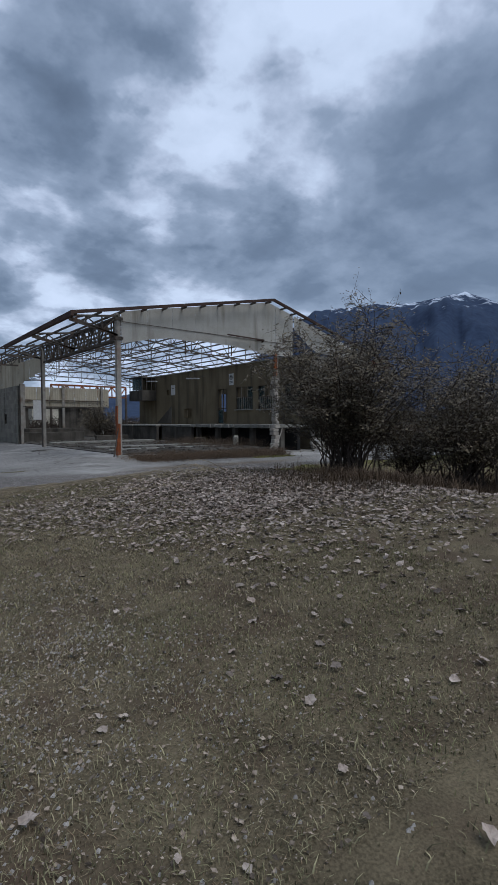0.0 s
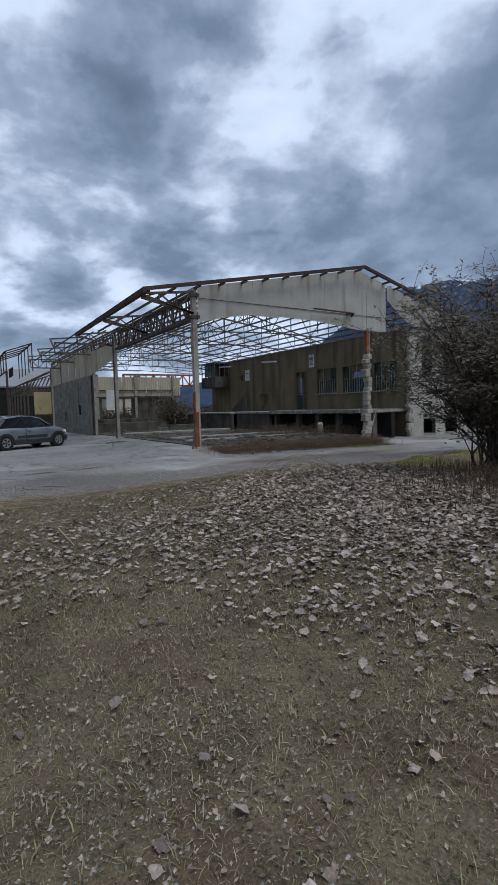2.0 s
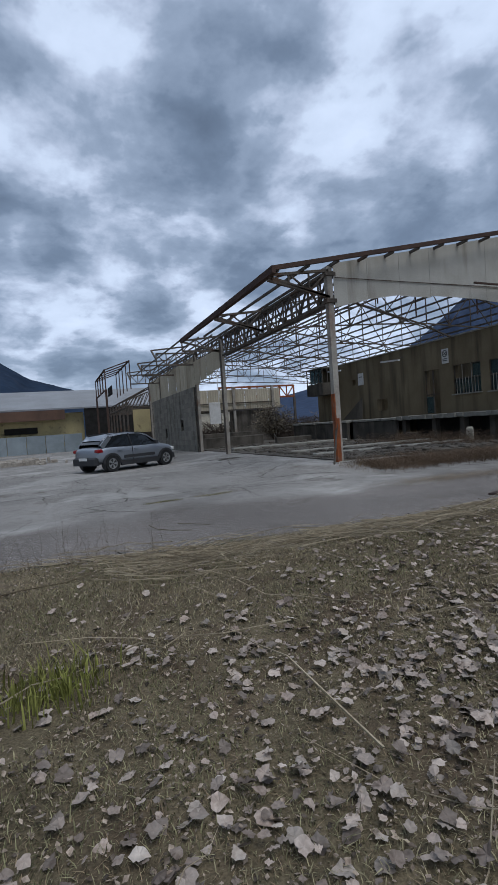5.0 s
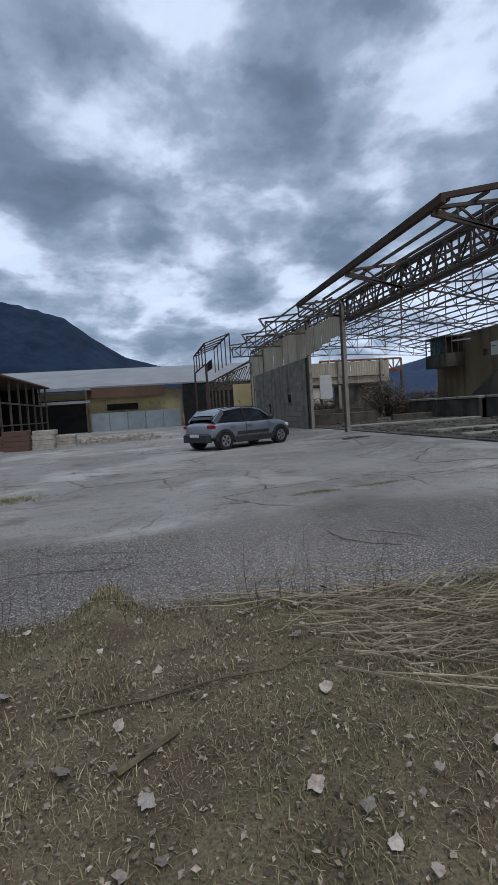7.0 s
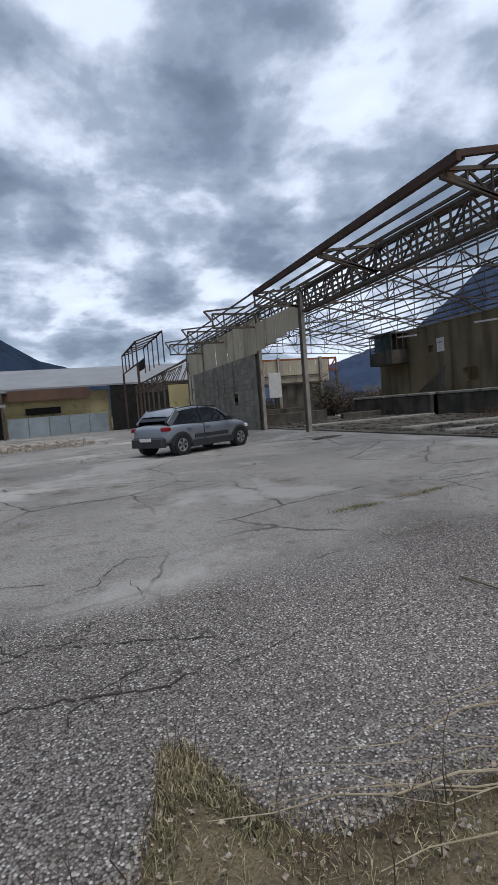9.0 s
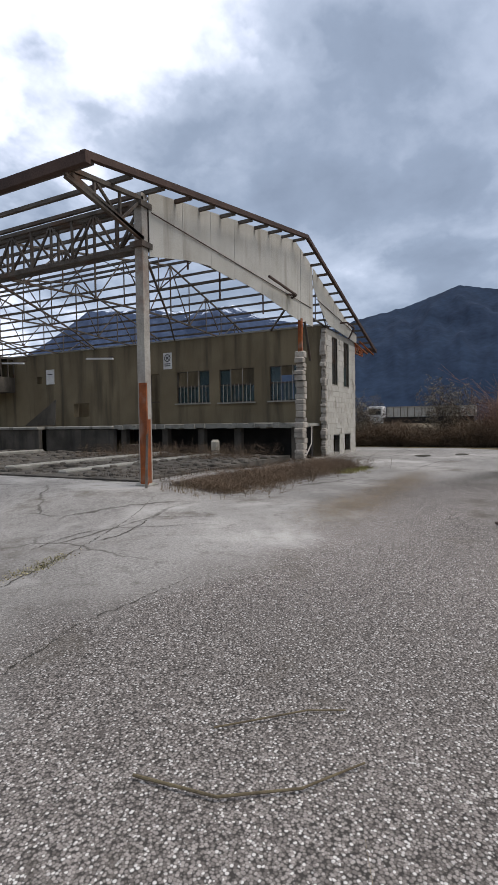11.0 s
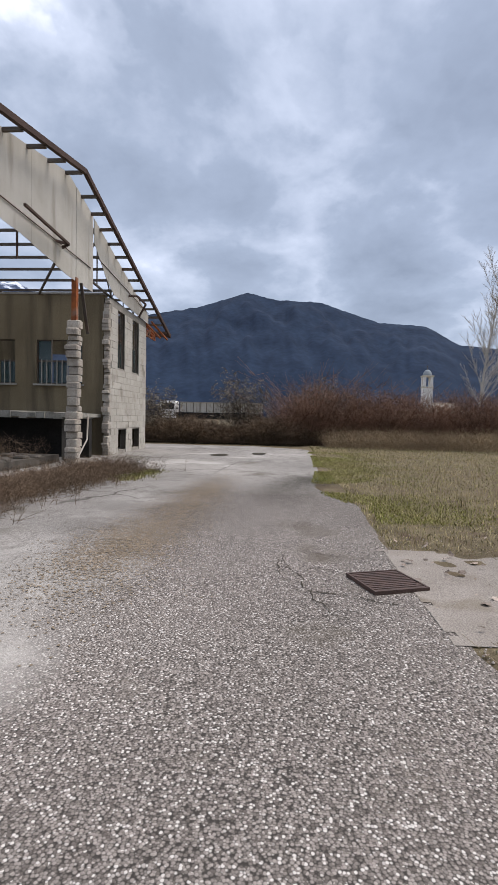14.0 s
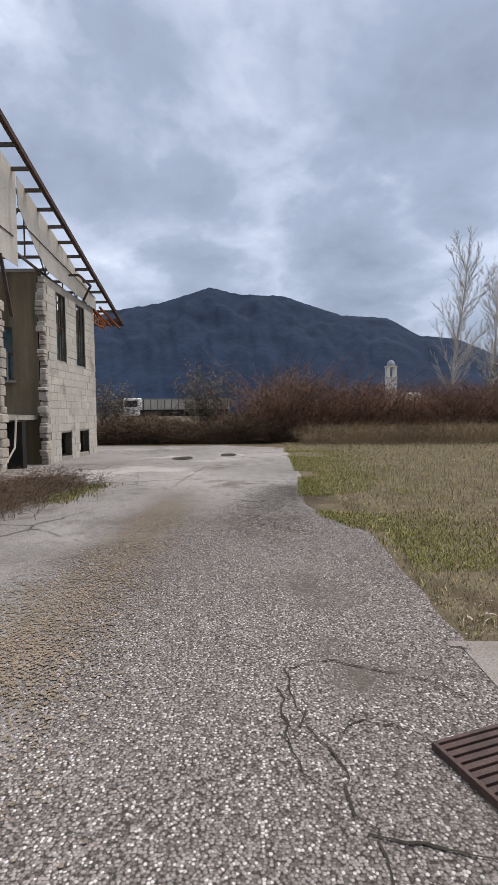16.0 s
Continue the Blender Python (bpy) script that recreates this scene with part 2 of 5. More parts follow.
M_RUST = mat("orange_rust", (0.33, 0.10, 0.035), (0.12, 0.045, 0.025), 5.0, 0.85, 0.4, 50, stains=0.45, stain=(0.27, 0.235, 0.19))
M_RAKE = mat("brown_steel_edge", (0.09, 0.058, 0.046), (0.045, 0.032, 0.027), 2.0, 0.8, 0.2, 40)
# Near-black for shade painted inside openings, and for a few dark parts.
M_BLACK = mat("painted_shade_and_black_parts", (0.03, 0.028, 0.026), (0.015, 0.014, 0.013), 2.0, 0.9, 0.1, 20)
M_ROOFG = mat("grey_sheet_roof", (0.27, 0.275, 0.28), (0.20, 0.20, 0.20), 0.4, 0.7, 0.1, 10)
M_YELLOW = mat("faded_yellow_render", (0.50, 0.42, 0.22), (0.36, 0.30, 0.17), 0.8, 0.9, 0.2, 20, stains=0.3)
M_BLUEGREY = mat("blue_grey_sheet_fence", (0.27, 0.31, 0.33), (0.19, 0.22, 0.23), 1.5, 0.7, 0.1, 30, rand=0.1)
M_BROWN = mat("brown_sheet", (0.14, 0.085, 0.06), (0.085, 0.055, 0.042), 1.0, 0.8, 0.2, 20)
M_WHITE = mat("white_enamel", (0.75, 0.74, 0.71), (0.62, 0.60, 0.56), 4.0, 0.5, 0.0, 40)
M_INK = mat("black_print", (0.03, 0.03, 0.03), (0.02, 0.02, 0.02), 3.0, 0.6, 0.0, 40)
M_BRICK = mat("brick_and_mortar", (0.42, 0.38, 0.32), (0.27, 0.23, 0.19), 6.0, 0.95, 0.8, 30, rand=0.15)
M_BARK = mat("bush_twigs", (0.085, 0.066, 0.052), (0.045, 0.036, 0.03), 5.0, 0.9, 0.0, 40, island=0.35)
M_BUSHLEAF = mat("dark_olive_leaves", (0.135, 0.105, 0.06), (0.06, 0.05, 0.03), 1.2, 0.6, 0.0, 30, island=0.5)
M_REDTWIG = mat("reddish_brambles", (0.215, 0.125, 0.085), (0.105, 0.068, 0.048), 0.7, 0.9, 0.0, 20, island=0.45)
M_REED = mat("dead_straw_weeds", (0.27, 0.205, 0.125), (0.16, 0.115, 0.075), 0.4, 0.9, 0.0, 20, island=0.4)
M_BIRCH = mat("pale_bare_bark", (0.50, 0.47, 0.42), (0.30, 0.27, 0.24), 2.0, 0.85, 0.2, 30)
M_BRANCH = mat("mossy_branch", (0.155, 0.125, 0.075), (0.08, 0.062, 0.042), 12.0, 0.9, 0.4, 70)
M_CRACK = mat("crack_dirt", (0.055, 0.048, 0.036), (0.03, 0.027, 0.02), 6.0, 0.95, 0.3, 60)
M_IRON = mat("rusty_cast_iron", (0.10, 0.062, 0.05), (0.05, 0.035, 0.03), 12.0, 0.7, 0.4, 80, metal=0.3)
# Distance haze is put into the forest colours as a dark blue.
M_MOUNT = mat("forested_mountain_hazed", (0.019, 0.034, 0.062), (0.008, 0.016, 0.034), 0.009, 1.0, 0.0, 0.05)
M_SAND = mat("tan_dirt", (0.27, 0.215, 0.155), (0.19, 0.15, 0.105), 3.0, 0.95, 0.3, 60, island=0.25)
M_DRIVE = mat("pale_gritty_concrete", (0.29, 0.262, 0.23), (0.20, 0.175, 0.15), 2.5, 0.92, 0.9, 90, stains=0.35, stain=(0.17, 0.14, 0.10), grit=0.5)
M_STONE = mat("stone_tower", (0.62, 0.57, 0.46), (0.45, 0.41, 0.33), 0.6, 0.9, 0.1, 6)


def snow_mat():
    # The pale blue base holds the haze of distance; snow is mixed on top.
    m = mat("hazed_snowy_range", (0.042, 0.062, 0.108), (0.028, 0.043, 0.082), 0.003, 1.0, 0.0, 0.03)
    n, l = m.node_tree.nodes, m.node_tree.links
    b = n["Principled BSDF"]
    old = b.inputs["Base Color"].links[0].from_socket
    geo = n.new("ShaderNodeNewGeometry")
    sp = n.new("ShaderNodeSeparateXYZ")
    l.new(geo.outputs["Position"], sp.inputs[0])
    t = n.new("ShaderNodeTexNoise")
    t.inputs["Scale"].default_value, t.inputs["Detail"].default_value = 0.009, 9.0
    t.inputs["Roughness"].default_value = 0.7
    l.new(geo.outputs["Position"], t.inputs["Vector"])
    h = n.new("ShaderNodeMath")
    h.operation = "MULTIPLY_ADD"
    h.inputs[1].default_value = 900.0
    l.new(t.outputs[0], h.inputs[0])
    l.new(sp.outputs[2], h.inputs[2])
    r = n.new("ShaderNodeMapRange")
    r.inputs[1].default_value, r.inputs[2].default_value = 1290.0, 1390.0
    l.new(h.outputs[0], r.inputs[0])
    x = n.new("ShaderNodeMixRGB")
    l.new(r.outputs[0], x.inputs[0])
    l.new(old, x.inputs[1])
    x.inputs[2].default_value = (0.62, 0.68, 0.78, 1)
    l.new(x.outputs[0], b.inputs["Base Color"])
    return m


M_SNOW = snow_mat()


def paint_mat(name, col, metal, rough, coat=0.0):
    m = bpy.data.materials.new(name)
    m.use_nodes = True
    b = m.node_tree.nodes["Principled BSDF"]
    b.inputs["Base Color"].default_value = (*col, 1)
    b.inputs["Metallic"].default_value, b.inputs["Roughness"].default_value, b.inputs["Coat Weight"].default_value = metal, rough, coat
    return m


M_SILVER = paint_mat("silver_car_paint", (0.27, 0.29, 0.32), 0.55, 0.33, 0.7)
M_CARGLASS = paint_mat("tinted_car_glass", (0.012, 0.014, 0.016), 0.0, 0.06)
M_RUBBER = mat("black_rubber", (0.028, 0.028, 0.028), (0.018, 0.018, 0.018), 9.0, 0.75, 0.1, 80)
M_PLASTIC = mat("black_plastic_cladding", (0.035, 0.035, 0.037), (0.025, 0.025, 0.026), 6.0, 0.55, 0.1, 90)
M_ALLOY = paint_mat("alloy_wheel", (0.55, 0.55, 0.55), 0.8, 0.35)
M_REDLENS = paint_mat("red_lamp_lens", (0.22, 0.01, 0.012), 0.0, 0.15)


# ---- mesh helpers ----
class Shape:
    """Collects plain faces; made into one mesh."""

    def __init__(self):
        self.v, self.f = [], []

    def face(self, *pts):
        i = len(self.v)
        self.v += [tuple(p) for p in pts]
        self.f.append(tuple(range(i, i + len(pts))))

    def box(self, x0, x1, y0, y1, z0, z1):
        i = len(self.v)
        self.v += [(x, y, z) for z in (z0, z1) for x, y in ((x0, y0), (x1, y0), (x1, y1), (x0, y1))]
        self.f += [tuple(i + k for k in q) for q in ((3, 2, 1, 0), (4, 5, 6, 7), (0, 1, 5, 4), (1, 2, 6, 5), (2, 3, 7, 6), (3, 0, 4, 7))]
        return self

    def chamfered(self, x0, x1, y0, y1, z0, z1, c=0.015):
        """A box with its upright edges and top edge cut."""
        i = len(self.v)
        ring = lambda a, z: [(x0 + a + c, y0 + a, z), (x1 - a - c, y0 + a, z), (x1 - a, y0 + a + c, z), (x1 - a, y1 - a - c, z),
                             (x1 - a - c, y1 - a, z), (x0 + a + c, y1 - a, z), (x0 + a, y1 - a - c, z), (x0 + a, y0 + a + c, z)]
        self.v += ring(0, z0) + ring(0, z1 - c) + ring(c, z1)
        for r in (0, 8):
            self.f += [(i + r + k, i + r + (k + 1) % 8, i + r + 8 + (k + 1) % 8, i + r + 8 + k) for k in range(8)]
        self.f += [tuple(i + 16 + k for k in range(8)), tuple(i + 7 - k for k in range(8))]
        return self

    def beam(self, a, b, w, h=None, sides=4):
        a, b = Vector(a), Vector(b)
        d = (b - a)
        if d.length < 1e-6:
            return self
        d.normalize()
        s = d.cross(Vector((0, 0, 1)))
        s = Vector((1, 0, 0)) if s.length < 1e-3 else s.normalized()
        u = s.cross(d)
        h = h or w
        i = len(self.v)
        if sides == 4:
            offs = [(-w / 2, -h / 2), (w / 2, -h / 2), (w / 2, h / 2), (-w / 2, h / 2)]
        else:
            offs = [(math.cos(2 * math.pi * k / sides) * w / 2, math.sin(2 * math.pi * k / sides) * h / 2) for k in range(sides)]
        for p in (a, b):
            self.v += [tuple(p + s * x + u * y) for x, y in offs]
        n = len(offs)
        self.f += [(i + k, i + (k + 1) % n, i + n + (k + 1) % n, i + n + k) for k in range(n)]
        self.f += [tuple(i + n - 1 - k for k in range(n)), tuple(i + n + k for k in range(n))]
        return self

    def taper(self, a, b, ra, rb, sides=3):
        a, b = Vector(a), Vector(b)
        d = (b - a)
        if d.length < 1e-6:
            return self
        d.normalize()
        s = d.orthogonal().normalized()
        u = d.cross(s)
        i = len(self.v)
        for p, r in ((a, ra), (b, rb)):
            self.v += [tuple(p + (s * math.cos(6.2832 * k / sides) + u * math.sin(6.2832 * k / sides)) * r) for k in range(sides)]
        self.f += [(i + k, i + (k + 1) % sides, i + sides + (k + 1) % sides, i + sides + k) for k in range(sides)]
        return self

    def tube(self, pts, radii, sides=6):
        """One connected tapering tube along a run of points, closed at both ends."""
        pts = [Vector(p) for p in pts]
        first = len(self.v)
        for k, p in enumerate(pts):
            d = (pts[min(k + 1, len(pts) - 1)] - pts[max(k - 1, 0)]).normalized()
            a = d.cross(Vector((0, 0, 1))).normalized()
            b = a.cross(d)
            self.v += [tuple(p + (a * math.cos(6.2832 * q / sides) + b * math.sin(6.2832 * q / sides)) * radii[k]) for q in range(sides)]
        for k in range(len(pts) - 1):
            o = first + k * sides
            self.f += [(o + q, o + (q + 1) % sides, o + sides + (q + 1) % sides, o + sides + q) for q in range(sides)]
        o = first + (len(pts) - 1) * sides
        self.f += [tuple(first + sides - 1 - q for q in range(sides)), tuple(o + q for q in range(sides))]
        return self

    def mesh(self, name, m, smooth=False):
        me = bpy.data.meshes.new(name)
        me.from_pydata(self.v, [], self.f)
        me.materials.append(m)
        if smooth:
            me.shade_smooth()
        me.update()
        return me


def put(name, shape, m, parent=None, label="", smooth=False):
    """One mesh object from a Shape (or ready mesh), under a thing or under a part."""
    me = shape if isinstance(shape, bpy.types.Mesh) else shape.mesh(name, m, smooth)
    ob = new(name, me)
    ob.parent = parent
    if label:
        tagged(ob, label)
    return ob


def root(name, label, category, group="", kind="", at=None):
    ob = new(name)
    if at is not None:
        ob.matrix_basis = at
    return tagged(ob, label, category, group, kind)


def thing(name, shape, m, label, category, group="", kind="", smooth=False):
    return tagged(put(name, shape, m, None, "", smooth), label, category, group, kind)


def sstep(a, b, x):
    t = min(1, max(0, (x - a) / (b - a)))
    return t * t * (3 - 2 * t)


def nz(x, y, z=0.0, s=1.0):
    return noise.noise(Vector((x * s, y * s, z)))


EDGE_X = (-3.0, -0.6, 0.3, 0.6, 1.2, 3.0, 4.95, 5.5, 6.3, 8.3, 10.8, 11.7, 12.6, 15.0, 19.0)
EDGE_Y = (11.35, 11.43, 11.48, 11.46, 11.35, 11.2, 11.10, 11.16, 11.29, 11.33, 11.24, 11.62, 11.76, 11.55, 11.40)


def on_drive(x, y):
    """Whether a place lies on the pale drive that leaves the yard across the verge."""
    w = 0.16 * nz(x, y, 12, 2.0)
    return 6.35 + w + 0.5 * sstep(10.4, 9.3, y) < x < 8.25 + w and 9.25 + w < y < 11.6


def road_edge(x):
    """The asphalt's southern edge, with a grassy tongue reaching into it and a bay where the drive meets it."""
    e = float(np.interp(x, EDGE_X, EDGE_Y)) + 0.62 * math.exp(-((x + 0.02) / (0.13 if x < 0 else 0.2)) ** 2)
    return e + 0.03 * nz(x, 0, 9, 1.9) + 0.05 * nz(x, 0, 1, 6.0) + 0.025 * nz(x, 0, 5, 15.0)


def height(x, y):
    """The lie of the land: the verge is a low bank, the yard is level, with a slight rise to the hall's corner."""
    e = road_edge(x)
    bank = (0.11 + 0.065 * max(0, min(x, 6.5) - 2)) * sstep(9.5, 7.0, x) * sstep(e - 0.03, e - 1.7, y) * sstep(-6, -2, x)
    bank *= 1 - 0.8 * sstep(5.6, 6.5, x) * sstep(9.0, 8.2, x) * sstep(8.8, 9.9, y)
    rise = 0.15 * sstep(15.6, 17.3, y) * sstep(5.5, 7.2, x) * sstep(14.0, 10.5, x)
    return bank + rise + 0.012 * nz(x, y, 0, 0.7) + 0.03 * nz(x, y, 5, 1.3) * sstep(e - 0.02, e - 0.8, y)


# ---- ground, road, mountains ----
def steps(lo, hi, d, far):
    """Even steps between lo and hi, widening out to far on both sides."""
    mid = [lo + d * i for i in range(int((hi - lo) / d) + 1)]
    w, out, e = d, [], 0.0
    while e < far:
        w *= 1.35
        e += w
        out.append(e)
    return [lo - e for e in reversed(out)] + mid + [mid[-1] + e for e in out]


def build_ground():
    xs, ys = steps(-6, 30, 0.3, 4200), steps(-6, 20, 0.3, 4200)
    s = Shape()
    for y in ys:
        for x in xs:
            z = height(x, y) if -40 < x < 60 and -40 < y < 60 else 0.0
            s.v.append((x, y, z - 0.035 * sstep(road_edge(x) - 0.02, road_edge(x) + 0.25, y)))
    w = len(xs)
    s.f = [(j * w + i, j * w + i + 1, (j + 1) * w + i + 1, (j + 1) * w + i) for j in range(len(ys) - 1) for i in range(w - 1)]
    thing("ground", s, M_SOIL, "rough soil with short dry grass reaching the horizon", "ground", kind="structure", smooth=True)
    r = Shape()
    cols = [-60 + 2 * i for i in range(27)] + [-6 + 0.2 * i for i in range(24)] + [-1.2 + 0.04 * i for i in range(60)] + [1.2 + 0.2 * i for i in range(120)]
    offs = [0, 0.02, 0.12, 0.3, 0.6, 1, 1.4, 1.9, 2.4, 3, 3.6, 4.2, 4.8, 5.4, 6, 6.6, 7.4, 8.4, 10, 12, 15, 20, 28, 38, 50]
    for k, o in enumerate(offs):
        for x in cols:
            e = road_edge(x) + (2.5 * sstep(23.2, 25.5, x) if x > 23 else 0)
            r.v.append((x, e + o, height(x, e + o) - (0.05 if k == 0 else 0.0)))
    w = len(cols)
    r.f = [(j * w + i, j * w + i + 1, (j + 1) * w + i + 1, (j + 1) * w + i) for j in range(len(offs) - 1) for i in range(w - 1)]
    thing("road", r, M_ASPHALT, "cracked old asphalt yard with exposed pale aggregate", "asphalt", kind="structure", smooth=True)
    d = Shape()
    step = 0.06
    for i in range(45):
        for j in range(44):
            x, y = 6.0 + i * step, 9.05 + j * step
            if on_drive(x + step / 2, y + step / 2) and y < road_edge(x) + 0.05:
                d.face(*[(a, b, height(a, b) + 0.004) for a, b in ((x, y), (x + step, y), (x + step, y + step), (x, y + step))])
    thing("drive", d, M_DRIVE, "pale gritty concrete drive crossing the verge", "drive", kind="structure", smooth=True)


def mountain(name, crest, dist, m, label, seed, rough):
    """A range of hills: crest is a list of (heading in degrees, elevation of the skyline in degrees)."""
    s = Shape()
    hs = [c[0] for c in crest]
    n = int((max(hs) - min(hs)) / 0.25)
    rows = 22
    for j in range(rows + 1):
        k = j / rows
        for i in range(n + 1):
            h = min(hs) + (max(hs) - min(hs)) * i / n
            e = float(np.interp(h, hs[::-1] if hs[0] > hs[-1] else hs, [c[1] for c in (crest[::-1] if hs[0] > hs[-1] else crest)]))
            top = dist * math.tan(radians(e)) * (1 + rough * 0.03 * nz(h, 0, seed, 1.2) + rough * 0.015 * nz(h, 0, seed, 6.0))
            d = dist * (1 - 0.45 * k)
            z = top * (1 - k) ** 0.9 * (1 + rough * (0.5 * nz(h, k * 8, seed, 0.35) + 0.25 * nz(h, k * 8, seed + 3, 1.0)) * k * (1 - k) * 3)
            s.v.append((-math.sin(radians(h)) * d, math.cos(radians(h)) * d, z - 2 * (j == rows)))
    w = n + 1
    s.f = [(j * w + i, j * w + i + 1, (j + 1) * w + i + 1, (j + 1) * w + i) for j in range(rows) for i in range(n)]
    thing(name, s, m, label, "mountain", kind="structure", smooth=True)


build_ground()
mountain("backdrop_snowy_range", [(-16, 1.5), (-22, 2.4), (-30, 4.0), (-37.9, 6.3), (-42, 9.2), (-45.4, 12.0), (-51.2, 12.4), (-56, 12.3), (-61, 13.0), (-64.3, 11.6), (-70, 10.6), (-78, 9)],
         4000, M_SNOW, "distant mountain range with snowy crest, blue distance haze painted in", 2, 0.45)
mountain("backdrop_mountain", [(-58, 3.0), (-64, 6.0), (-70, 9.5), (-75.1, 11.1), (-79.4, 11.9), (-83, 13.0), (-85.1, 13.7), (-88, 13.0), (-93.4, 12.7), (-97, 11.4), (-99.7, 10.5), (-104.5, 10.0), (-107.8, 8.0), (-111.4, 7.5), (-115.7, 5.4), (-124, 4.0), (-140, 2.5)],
         2600, M_MOUNT, "broad forested mountain, distance haze painted in as dark blue", 5, 0.35)
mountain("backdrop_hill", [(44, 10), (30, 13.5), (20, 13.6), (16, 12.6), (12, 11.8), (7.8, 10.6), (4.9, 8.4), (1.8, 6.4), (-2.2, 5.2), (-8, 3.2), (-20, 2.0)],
         2300, M_MOUNT, "wooded hillside falling away, distance haze painted in as dark blue", 8, 0.35)


# ---- the hall ----
def roof_z(x):
    return 5.13 + (x - 6.2) * 0.1854 if x < 15.1 else 6.78 - (x - 15.1) * 0.272


YG, YB = 17.5, 44.0


def wall_boxes(s, axis, at, thick, lo, hi, z0, z1, holes):
    """Boxes of a wall along axis, from lo to hi, round holes (a, b, za, zb)."""
    cuts = sorted({lo, hi, *[h[0] for h in holes], *[h[1] for h in holes]})
    for a, b in zip(cuts, cuts[1:]):
        mid = (a + b) / 2
        zs = [z0]
        for h in sorted((h for h in holes if h[0] < mid < h[1]), key=lambda h: h[2]):
            zs += [h[2], h[3]]
        zs.append(z1)
        for k in range(0, len(zs), 2):
            if zs[k + 1] - zs[k] > 0.001:
                if axis == "y":
                    s.box(at, at + thick, a, b, zs[k], zs[k + 1])
                else:
                    s.box(a, b, at, at + thick, zs[k], zs[k + 1])


def corrugated(width, zlo, zhi, waves, depth=0.02):
    """A hanging sheet in the x-z plane; zlo and zhi give its lower and upper edge along x."""
    s = Shape()
    n = waves * 4
    for side in (0, 1):
        for i in range(n + 1):
            x = width * i / n
            y = depth * math.cos(i * math.pi / 2) + 0.012 * side
            s.v += [(x, y, zlo(x)), (x, y, zhi(x))]
    o = 2 * (n + 1)
    for i in range(n):
        a = 2 * i
        s.f += [(a, a + 2, a + 3, a + 1), (o + a + 1, o + a + 3, o + a + 2, o + a), (a, o + a, o + a + 2, a + 2), (a + 1, a + 3, o + a + 3, o + a + 1)]
    s.f += [(0, 1, o + 1, o), (2 * n, o + 2 * n, o + 2 * n + 1, 2 * n + 1)]
    return s


def build_fascia():
    f = root("gable_fascia", "stained pale fibre-cement sheets across the hall's gable", "cladding", kind="structure")
    rng = random.Random(4)
    low = lambda x: float(np.interp(x, [8.1, 9.2, 10.2, 11, 13, 15.1, 16.65], [4.28, 4.52, 4.66, 4.64, 4.60, 4.42, 4.40]))
    x = 8.12
    while x < 16.6:
        w = min(1.06, 16.66 - x)
        jag = rng.uniform(-0.03, 0.03)
        bm = corrugated(w - 0.008, lambda u: low(x + u) + jag, lambda u: roof_z(x + u) - 0.06, 4, 0.002)
        ob = put("sheet", bm, M_CEMENT, f)
        ob.location = (x, YG - 0.06 - rng.uniform(0, 0.012), 0)
        x += 1.06
    x = 16.68
    lo2 = lambda x: float(np.interp(x, [16.6, 17.0, 17.6, 18.2, 21.95], [5.75, 5.45, 5.0, 4.72, 4.55]))
    while x < 21.9:
        w = min(1.06, 21.97 - x)
        bm = corrugated(w - 0.008, lambda u: lo2(x + u), lambda u: max(roof_z(x + u) - 0.06, lo2(x + u) + 0.03), 4, 0.002)
        put("sheet", bm, M_CEMENT, f).location = (x, YG - 0.06 - rng.uniform(0, 0.012), 0)
        x += 1.06
    s = Shape()
    for a, b in (((12.7, 17.2, 5.02), (14.7, 17.25, 4.98)), ((14.7, 17.25, 4.98), (14.7, 17.4, 4.9)), ((14.7, 17.25, 4.98), (14.45, 17.43, 4.97)),
                 ((19.6, 17.15, 5.0), (20.6, 17.15, 4.95)), ((20.6, 17.15, 4.97), (20.65, 17.4, 4.55)), ((19.6, 17.15, 5.0), (19.6, 17.43, 5.0))):
        s.beam(a, b, 0.05)
    put("lamp_bracket", s, M_RAKE, f, "bent brown steel bracket arms")
    for xa, xb, za, zb in ((8.15, 16.4, 5.05, 4.95), (16.9, 21.9, 5.35, 4.9)):
        put("rail", Shape().beam((xa, YG - 0.085, za), (xb, YG - 0.085, zb), 0.02, 0.012), M_RAKE, f)


def lattice(s, a, b, za, zb, n, w=0.045):
    """A flat truss between two plan points; za and zb give lower and upper chord by share of the length."""
    p = lambda k, z: (a[0] + (b[0] - a[0]) * k, a[1] + (b[1] - a[1]) * k, z(k))
    for i in range(n):
        k, q = i / n, (i + 1) / n
        s.beam(p(k, za), p(q, za), w * 1.4)
        s.beam(p(k, zb), p(q, zb), w * 1.4)
        s.beam(p(k, za), p(k, zb), w * 0.8)
        s.beam(p(k, za) if i % 2 else p(k, zb), p(q, zb) if i % 2 else p(q, za), w * 0.8)
    s.beam(p(1, za), p(1, zb), w)


